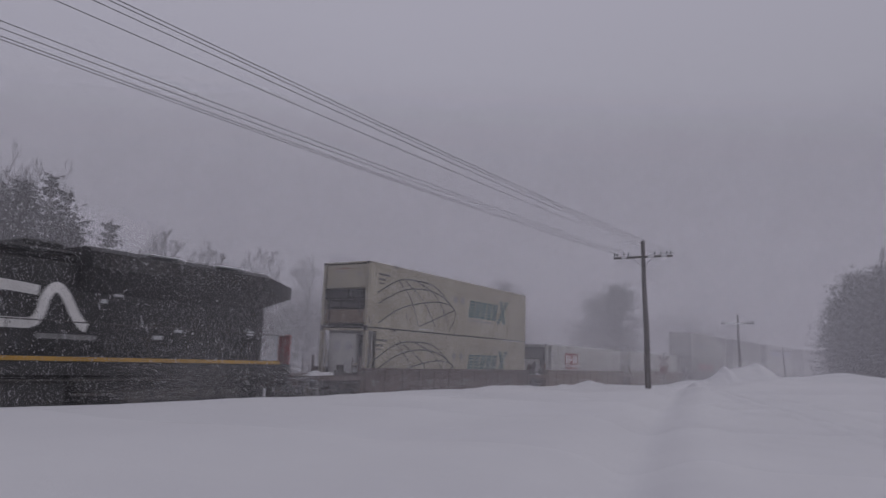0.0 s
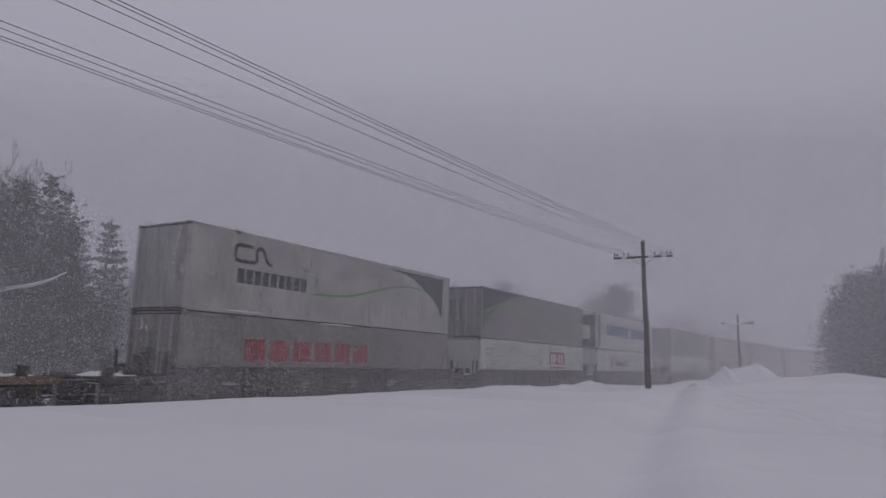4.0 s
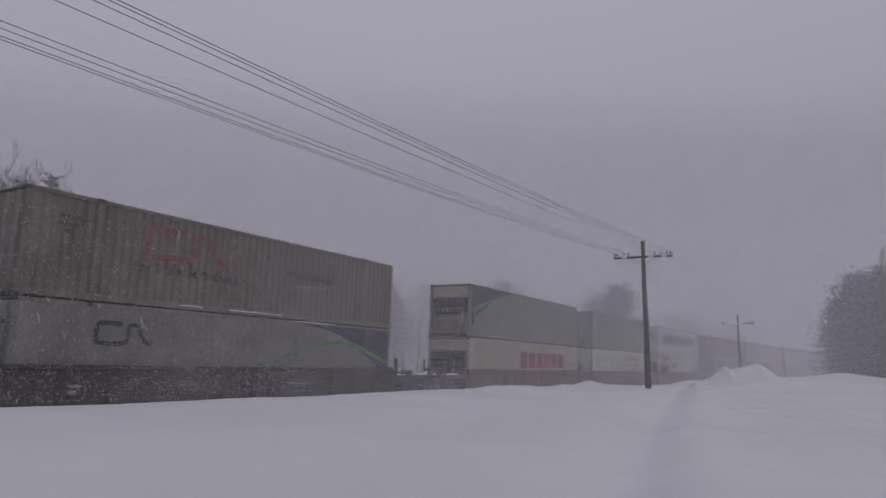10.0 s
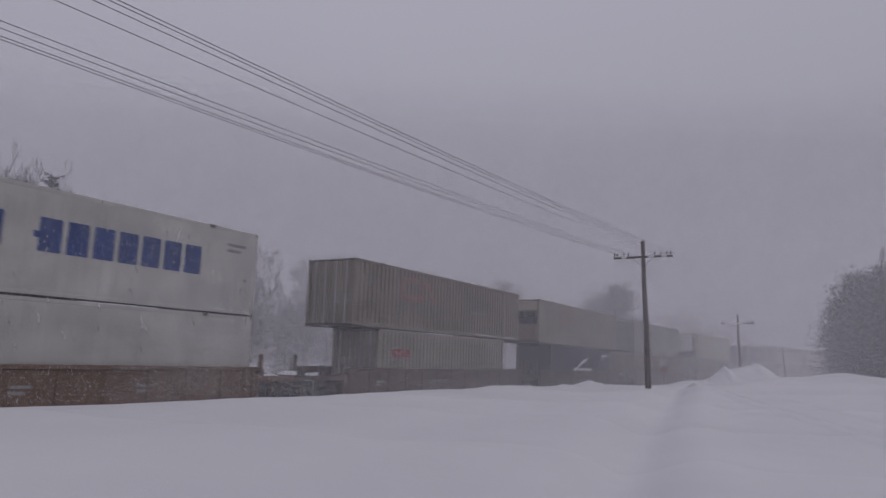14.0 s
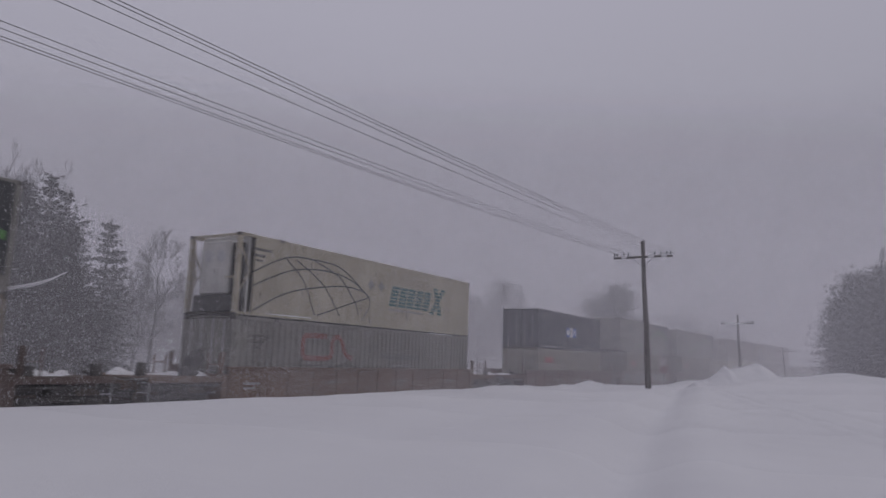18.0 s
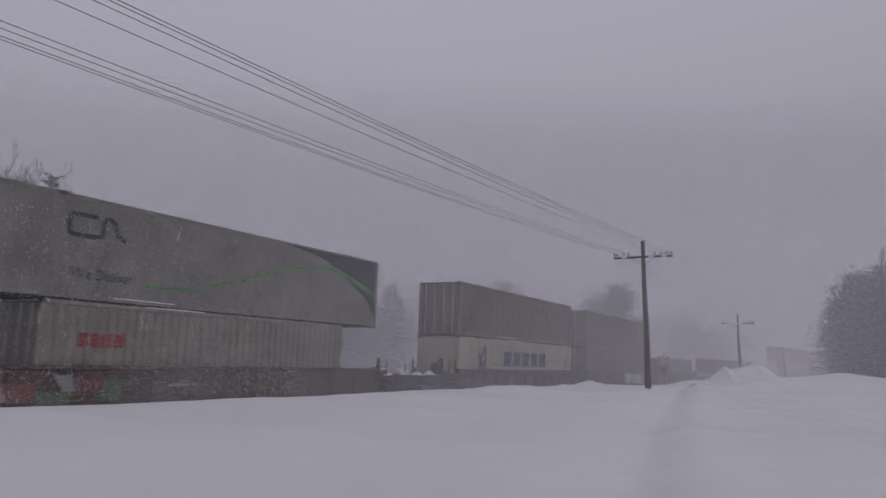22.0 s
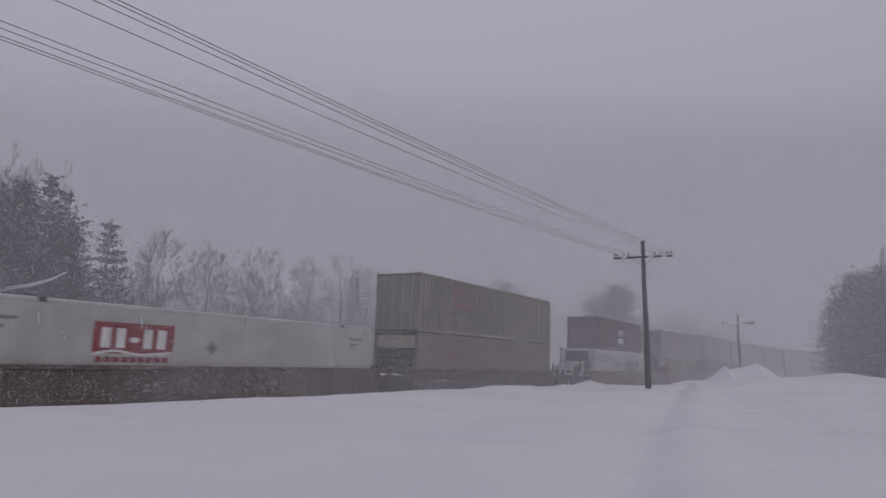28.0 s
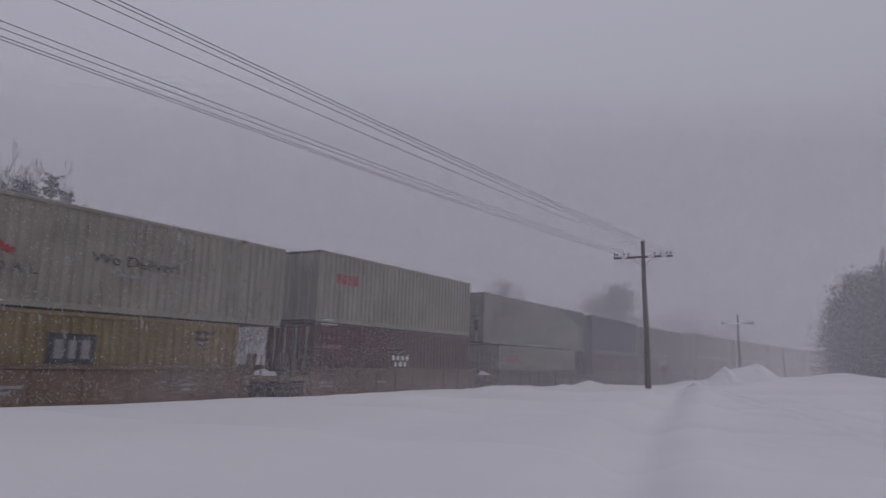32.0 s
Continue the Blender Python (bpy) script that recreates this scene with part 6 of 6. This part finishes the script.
def make_containers():
    c = container
    c("cream refrigerated container with striped teal marking and globe lines", 23.5, F53, HC, LOW, "cream", False, "frame", m_striped())
    c("cream refrigerated container with striped teal marking and globe lines", 23.5, F53, HC, UP, "cream", False, "reefer", m_striped(), drop=0.42)
    c("white refrigerated container with a dark red banner", 43.1, F53, HC, LOW, "white", False, "frame", m_banner(3.2), snow=True)
    c("white container with a dark red banner", 62.5, F53, HC, LOW, "white", False, "doors", m_banner(9.65), snow=True)
    c("light grey container with large red block marking", 84.9, F53, HC, LOW, "grey", False, "doors", m_blocks(2.6, 9.7, 1.4, 2.14, 6, "red"))
    c("white insulated container with a green line and a dark corner", 84.9, F53, HC, UP, "pale", False, "doors", crystal_marks)
    c("white container with a dark red banner", 104.6, F53, HC, LOW, "white", False, "doors", m_banner(9.75))
    c(SWOOSH, 104.6, F53, HC, UP, "grey", False, "doors", m_swoosh(True))
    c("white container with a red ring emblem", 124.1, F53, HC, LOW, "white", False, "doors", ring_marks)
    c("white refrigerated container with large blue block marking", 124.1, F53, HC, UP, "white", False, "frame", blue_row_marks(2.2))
    c("white container with striped teal marking", 147.4, F53, HC, LOW, "white", False, "doors", teal_row_marks(4.3))
    c("dusty grey container with striped teal marking", 147.4, F53, HC, UP, "grey", False, "doors", lambda t, L: (mk_striped(t, L, 2.0, 0.95, "faint_teal", 4.8), mk_globe(t, L, 0.9, 9.0, "faint_teal")))
    c("tan corrugated container with striped dark marking", 166.8, F53, HC, LOW, "sand", True, "doors", teal_row_marks(4.7, "charcoal"))
    c("tan corrugated container, streaked and unmarked", 166.8, F53, HC, UP, "tan", True, "doors")
    c(SWOOSH, 186.1, F53, HC, LOW, "grey", False, "doors", m_swoosh())
    c(RED_RIBBON, 186.1, F53, HC, UP, "khaki", True, "doors", m_emblem(3.65, deliver=9.3))
    c("cream refrigerated container with large red block marking", 209.5, F53, HC, LOW, "cream", False, "reefer", m_blocks(6.4, 13.7, 1.32, 2.28, 6, "red"))
    c("grey refrigerated container with a green swoosh and dark corner", 209.5, F53, HC, UP, "grey", False, "reefer", m_swoosh(True))
    c("white container with a dark red banner", 229.2, F53, HC, LOW, "white", False, "doors", m_banner(9.7))
    c(SWOOSH, 229.2, F53, HC, UP, "grey", False, "doors", m_swoosh())
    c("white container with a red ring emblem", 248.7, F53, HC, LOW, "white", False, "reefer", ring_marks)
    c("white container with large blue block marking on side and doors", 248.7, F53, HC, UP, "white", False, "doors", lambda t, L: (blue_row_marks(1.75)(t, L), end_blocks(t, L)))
    c("beige container with small red marking", 272.2, F40, HC, LOW, "beige", True, "doors", m_small_red)
    c(RED_RIBBON, 270.3, F53, HC, UP, "khaki", True, "doors", m_emblem(3.65, deliver=9.3))
    c("navy blue container with white wing stripes", 291.6, F40, HC, LOW, "navy", True, "doors", wing_marks)
    c("beige refrigerated container with a red ribbon emblem", 289.6, F53, HC, UP, "drab", False, "reefer", m_emblem(3.75, deliver=9.8))
    c(RED_RIBBON, 311.4, F53, HC, LOW, "khaki", True, "doors", m_emblem(3.45, words=False, deliver=8.35))
    c(SWOOSH, 311.4, F53, HC, UP, "grey", False, "doors", m_swoosh())
    c("grey corrugated container with a faded red ribbon emblem", 334.8, F53, HC, LOW, "grey", True, "doors", m_emblem(3.5, deliver=8.45))
    c("cream refrigerated container with globe lines and striped marking", 334.8, F53, HC, UP, "cream", False, "frame", m_striped(8.85))
    c("beige container with small red marking", 360.3, F40, STD, LOW, "beige", True, "doors", m_small_red)
    c("slate blue container with a blue and white panel", 360.3, F40, STD, LOW + STD, "slate", True, "doors", panel_marks)
    c("beige container with small red marking", 379.8, F40, HC, LOW, "beige", True, "doors", m_small_red)
    c(SWOOSH, 377.9, F53, HC, UP, "grey", False, "doors", m_swoosh())
    c("beige container with small red marking", 399.2, F40, HC, LOW, "beige", True, "doors", m_small_red)
    c(SWOOSH, 397.4, F53, HC, UP, "grey", False, "doors", m_swoosh())
    c("cream container with large navy block marking and sail emblem", 420.8, F53, HC, LOW, "cream", False, "plain", sail_marks)
    c("brown-grey corrugated container with a faded red emblem", 420.8, F53, HC, UP, "brown", True, "doors", m_emblem(9.65))
    c(RED_RIBBON, 440.3, F53, HC, LOW, "khaki", True, "doors", m_emblem(3.5))
    c("brown-grey corrugated container with a faded red emblem", 440.3, F53, HC, UP, "khaki", True, "doors", m_emblem(9.6))
    c("beige container with small red marking, alone in its well", 462.0, F40, STD, LOW, "beige", True, "doors", m_small_red)
    c("maroon container alone in its well, small white marking", 485.5, F40, HC, LOW, "maroon", True, "doors", star_marks)
    c("white refrigerated container with a dark red banner", 503.4, F53, HC, LOW, "white", False, "frame", m_banner(3.5), snow=True)
    c("khaki refrigerated container with a faded red emblem", 523.1, F53, HC, LOW, "khaki", False, "reefer", m_emblem(2.8, 0.95, words=False))
    c(RED_RIBBON, 523.1, F53, HC, UP, "drab", True, "doors", m_emblem(3.4, deliver=8.4))
    c("white refrigerated container with globe lines and striped marking", 547.4, F53, HC, LOW, "white", False, "frame", m_striped(8.4, ink="charcoal"))
    c("maroon container with white star pattern", 549.0, F40, STD, UP, "maroon", True, "doors", star_marks)
    c("ochre yellow container with a dark square marking", 570.7, F40, STD, LOW, "ochre", True, "doors", square_marks, door_paint="brown")
    c("beige-grey corrugated container with a red ribbon emblem", 568.7, F53, HC, LOW + STD, "beige", True, "doors", m_emblem(3.7, 1.4, "red", deliver=8.7))
    c("maroon container with white star pattern", 586.7, F40, HC, LOW, "maroon", True, "doors", star_marks)
    c("beige-grey container with small red marking", 586.7, F40, HC, UP, "beige", True, "doors", m_small_red)
    c("beige container with small grey codes", 602.5, F40, STD, LOW, "beige", True, "doors", m_small_red)
    c("grey container with a dark corner and a green swoosh stripe", 600.5, F53, HC, LOW + STD, "grey", False, "doors", m_swoosh())
    c("maroon container with white star pattern", 618.4, F40, STD, LOW, "maroon", True, "doors", star_marks)
    c("slate blue container, plain sided", 618.4, F40, HC, LOW + STD, "slate", True, "doors")
    c("khaki corrugated container, plain sided", 634.3, F40, STD, LOW, "khaki", True, "doors")
    c("brown-grey corrugated container, plain sided", 634.3, F40, HC, LOW + STD, "brown", True, "doors")
    for i, (mid, a, b) in enumerate(((661.6, "khaki", "brown"), (681.0, "beige", "khaki"), (700.4, "grey", "grey"), (723.8, "khaki", "brown"), (743.2, "brown", "khaki"), (762.6, "grey", "khaki"))):
        c("weathered corrugated container, far down the train", mid - F53 / 2, F53, HC, LOW, a, True, "doors")
        c("weathered corrugated container, far down the train", mid - F53 / 2, F53, HC, UP, b, True, "doors")


def end_blocks(t, L):
    """Blue blocks on the doors of a container."""
    verts, faces = [], []
    for y, z in ((1.0, 1.95), (0.62, 1.95), (-0.3, 1.95), (-0.72, 1.95)):
        for y0, y1, z0, z1 in ((y - 0.13, y + 0.15, 1.5, 2.15),):
            k = len(verts)
            verts += [(-L / 2 + 0.028, y0, z0), (-L / 2 + 0.028, y1, z0), (-L / 2 + 0.028, y1, z1), (-L / 2 + 0.028, y0, z1)]
            faces.append((k, k + 1, k + 2, k + 3))
    me = from_lists("door_marking", verts, faces)
    me.materials.append(INK["blue"])
    part("door_marking", me, None, t)


# ---------------------------------------------------------------- crossing sign
def make_crossing_sign(x, y):
    z = height_at(x, y)
    t = thing("crossing_sign", "crossing sign with white crossed boards above a round red board", "sign", at=pose(x, y, z, 0, 0, -75))
    part("post", tube(bmesh.new(), (0, 0, -0.3), (0, 0, 2.85), 0.05, 0.05, 10), SILVER, t)
    for k, a in enumerate((48, -48)):
        m = Matrix.Translation((0, -0.07 - 0.03 * k, 2.05)) @ Matrix.Rotation(radians(a), 4, "Y")
        b = part("crossed_board", boxes((-0.60, 0.60, -0.012, 0.012, -0.11, 0.11), bev=0.006), SIGN_RED, t, at=m)
        part("board_face", boxes((-0.55, 0.55, -0.016, -0.0125, -0.065, 0.065)), SIGN_WHITE, b)
    part("round_board", disc(bmesh.new(), (0, 1.35), 0.33, -0.10, -0.07, 20), SIGN_RED, t)
    part("snow_cap", boxes((-0.2, 0.2, -0.1, 0.06, 1.70, 1.78), bev=0.03), SNOW, t)


# ---------------------------------------------------------------- falling flakes
FALLS = []


def make_flakes():
    """Loose flakes between the camera and the train; each group drifts down as one."""
    for g, (n, lo, hi, size, tall, lean, fall, drift) in enumerate((
            (26000, 13.4, 17.6, (0.007, 0.016), (0.8, 1.4), (-0.3, 0.5), 1.3, 0.5), (1400, 13.2, 17.5, (0.007, 0.013), (1.3, 2.4), (0.25, 0.85), 1.2, -0.3),
            (300, 9.0, 16.5, (0.022, 0.042), (2.0, 3.6), (0.0, 0.5), 1.5, 0.6), (350, 8.5, 13.0, (0.006, 0.011), (0.9, 1.6), (-0.3, 0.6), 1.4, 0.4))):
        rng = np.random.RandomState(20 + g)
        y = rng.uniform(lo, hi, n)
        x = 3.0 + 52.0 * rng.uniform(0, 1, n)
        floor_ = 2.12 - 1.17 * y / 13.9 + (0.5 if g < 2 else 1.0) * fall
        z = floor_ + (0.7 + 4.1 * y / 18.2 + fall * 0.25) * rng.uniform(0, 1, n) ** 1.15
        r = rng.uniform(*size, n)
        h = r * rng.uniform(*tall, n)
        tx = h * rng.uniform(*lean, n)
        o = np.zeros(n)
        offsets = ((-r, -r * 0.6, o), (r, -r * 0.6, o), (o, r, o), (tx, o, -h), (-tx, o, h))
        verts = np.stack([np.stack([x + a, y + b, z + c], -1) for a, b, c in offsets], 1).reshape(-1, 3).tolist()
        faces = (np.arange(n)[:, None, None] * 5 + np.array([(0, 1, 4), (1, 2, 4), (2, 0, 4), (1, 0, 3), (2, 1, 3), (0, 2, 3)])[None]).reshape(-1, 3).tolist()
        me = from_lists("falling_snow", verts, faces)
        me.materials.append(FLAKE_FAINT if g == 2 else FLAKE)
        ob = tagged(new("falling_snow", me), "scattered white flakes of falling snow", "falling snow", "falling snow", "stuff")
        FALLS.append((ob, fall, drift))


# ---------------------------------------------------------------- build
make_ground()
make_heaps()
make_rails()
make_veils()
make_wood_veil()
make_drift()
pins = [make_pole(r) for r in POLES]
make_wires([(pins[0], pins[1], 0.17), (pins[1], pins[2], 0.25), (pins[2], pins[3], 0.2)])
make_crossing_sign(61.0, 15.0)

SPRUCE = "dark spruce with snow on its boughs"
LADEN = "spruce with snow-laden boughs reaching low"
PINE = "dark evergreen with a ragged crown, greyed by the snowfall"


def rise(x, y, top):
    """Height of a tree at x, y whose tip reaches the level top."""
    return top + 0.1 - height_at(x, y)


def wood(make, x, y, top, *rest, **more):
    return make(x, y, rise(x, y, top), *rest, **more)


leaning = wood(conifer, 16.4, 36.0, 9.9, 2.9, 39, PINE, NEEDLES_SOFT, 0.5, rag=0.36, wild=0.4, needle=0.03, fine=0.8)
limb = bmesh.new()
for a, b, ra, rb in (((0, 0, 4.0), (0.9, -0.6, 4.45), 0.05, 0.09), ((0.9, -0.6, 4.45), (1.9, -1.0, 4.72), 0.09, 0.10), ((1.9, -1.0, 4.72), (2.7, -1.2, 5.1), 0.10, 0.06), ((2.7, -1.2, 5.1), (3.4, -1.3, 5.55), 0.06, 0.02)):
    tube(limb, a, b, ra, rb, 7)
part("snowy_limb", limb, SNOW, leaning, "slanting limb covered in white snow")
for x, y, top, wide, seed in ((18.2, 36.8, 10.7, 1.9, 11), (19.3, 36.3, 11.1, 1.7, 12), (20.0, 35.9, 10.3, 1.9, 13), (20.4, 35.7, 8.6, 2.2, 53), (18.8, 38.2, 9.6, 2.6, 51)):
    wood(conifer, x, y, top, wide, seed, PINE, NEEDLES_SOFT, 0.5, rag=0.38, tilt=0.15, wild=0.6, needle=0.026, fine=0.75)
wood(round_tree, 18.6, 37.8, 10.2, 2.3, 75, PINE, 3200, 0.6, True, NEEDLES_SOFT, 0.34)
wood(round_tree, 21.2, 38.0, 8.8, 2.2, 76, PINE, 2600, 0.6, True, NEEDLES_SOFT, 0.34)
wood(conifer, 14.6, 34.5, 9.0, 3.4, 50, SPRUCE, NEEDLES_SOFT, 0.55)
wood(conifer, 22.9, 36.4, 9.3, 2.1, 14, SPRUCE, NEEDLES_SOFT, 0.7, rag=0.36, wild=0.3, needle=0.035, fine=0.8)
wood(conifer, 24.6, 38.0, 8.0, 2.0, 38, SPRUCE, NEEDLES_SOFT, 0.7, rag=0.36, wild=0.3, needle=0.035, fine=0.8)
wood(conifer, 22.6, 38.4, 7.2, 2.4, 40, SPRUCE, NEEDLES_SOFT, 0.6)
for x, y, top, seed in ((17.2, 39.0, 13.0, 3), (18.9, 39.5, 13.4, 4), (20.4, 39.6, 13.0, 41), (15.4, 39.0, 12.9, 60)):
    wood(bare_tree, x, y, top, seed, 0.5, twig=0.005, depth=7)
for x, y, top, wide, seed in ((30.2, 42.0, 10.7, 0.58, 5), (39.0, 47.0, 11.5, 0.64, 63), (44.8, 48.0, 12.2, 0.66, 7), (54.6, 50.0, 12.9, 0.64, 8), (61.2, 51.0, 14.2, 0.66, 65), (67.2, 52.0, 13.6, 0.62, 15),
                              (74.0, 53.0, 12.6, 0.6, 66), (80.3, 53.0, 13.0, 0.65, 67), (87.0, 54.0, 13.6, 0.65, 20), (94.0, 55.0, 14.6, 0.7, 22), (34.5, 50.0, 9.0, 0.5, 64), (50.0, 54.0, 10.6, 0.6, 68), (70.5, 57.0, 11.5, 0.6, 69)):
    wood(bare_tree, x, y, top, seed, wide * 1.12, twig=0.0095, depth=7)
wood(conifer, 57.0, 46.0, 10.6, 2.7, 17, SPRUCE, NEEDLES, 0.7, needle=0.08, rag=0.33, wild=0.3)
wood(conifer, 63.9, 46.0, 10.4, 3.1, 18, LADEN, NEEDLES, 0.6, needle=0.09, rag=0.33, wild=0.2)
wood(conifer, 81.2, 48.0, 12.6, 3.0, 73, SPRUCE, NEEDLES, 0.6, needle=0.10, rag=0.33)
wood(conifer, 48.5, 47.0, 7.0, 2.2, 19)
wood(conifer, 92.8, 55.0, 13.8, 2.5, 21)
wood(round_tree, 52.5, 48.0, 6.5, 3.4, 70, "low bare scrub, faint in the snowfall", 500, 1.0)
wood(round_tree, 43.0, 47.0, 6.0, 3.4, 71, "low bare scrub, faint in the snowfall", 500, 1.0)
wood(round_tree, 66.0, 50.0, 7.0, 3.8, 72, "low bare scrub, faint in the snowfall", 500, 1.2)
far_wood()
ROUND = "broad bare tree with a dense round crown"
for x, y, high, wide, seed in ((84.2, 41.4, 13.0, 0.85, 23), (92.8, 46.0, 14.6, 0.8, 24), (80.5, 45.5, 11.0, 0.95, 43)):
    bare_tree(x, y, high, seed, wide, ROUND, 0.012, 8)
round_tree(91.2, 29.2, 12.3, 4.2, 25, "dark broad evergreen with a rounded crown", 9000, 0.9, size=0.45)
round_tree(90.0, 30.6, 9.6, 3.4, 44, "dark broad evergreen with a rounded crown", 4000, 0.9, size=0.45)
round_tree(134.5, 31.0, 10.6, 8.0, 45, "low wood edge, faint in the snowfall", 1500, 1.6)
round_tree(150.5, 27.0, 9.4, 8.0, 46, "low wood edge, faint in the snowfall", 1500, 1.6)
BROAD = "broad snowy evergreen with feathered drooping boughs"
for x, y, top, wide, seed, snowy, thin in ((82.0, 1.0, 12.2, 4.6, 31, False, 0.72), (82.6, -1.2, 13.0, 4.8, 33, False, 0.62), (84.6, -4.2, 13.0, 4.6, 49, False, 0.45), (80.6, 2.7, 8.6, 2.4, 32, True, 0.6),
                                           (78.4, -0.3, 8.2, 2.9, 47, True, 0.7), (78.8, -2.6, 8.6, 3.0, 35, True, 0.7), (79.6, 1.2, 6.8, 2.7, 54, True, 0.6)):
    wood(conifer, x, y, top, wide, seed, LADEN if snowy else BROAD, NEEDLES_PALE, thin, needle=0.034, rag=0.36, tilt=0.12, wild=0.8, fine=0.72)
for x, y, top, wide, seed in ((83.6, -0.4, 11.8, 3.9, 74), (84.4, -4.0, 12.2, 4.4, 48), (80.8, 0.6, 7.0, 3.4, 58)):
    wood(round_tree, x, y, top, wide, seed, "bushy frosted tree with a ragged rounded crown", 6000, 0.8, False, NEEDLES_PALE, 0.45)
wood(bare_tree, 83.8, -1.6, 15.3, 36, 0.45, twig=0.014)
wood(bare_tree, 86.7, -3.0, 15.6, 37, 0.5, twig=0.014)

locomotive(18.9)
make_containers()
make_wagons()
make_flakes()


# ---------------------------------------------------------------- motion of the train and of the snow
def motions():
    for ob, s0, z in MOVING:
        times_ = {0.0, 32.0}
        t_in = (s0 - 290.0) / SPEED
        t_out = (s0 - BEND_X + 12.0) / SPEED
        t = 0.0
        while t <= 32.0:
            if t_in < t < t_out:
                times_.add(t)
            t += 0.8
        for edge in (t_in, t_out, t_out + 0.8):
            if 0 < edge < 32:
                times_.add(round(edge * FPS) / FPS)
        walk(ob, [(k, track_pose(s0 - SPEED * k, z)) for k in sorted(times_)])
    for ob, fall, drift in FALLS:
        at = lambda part_: pose(drift * (0.5 - part_), 0, -fall * part_)
        rows = [(0.0, at(0.5))]
        for k in range(32):
            rows += [(k + 14 / FPS, at(29 / FPS)), (k + 15 / FPS, at(0.0))]
        walk(ob, rows + [(32.0, at(0.5))])


motions()
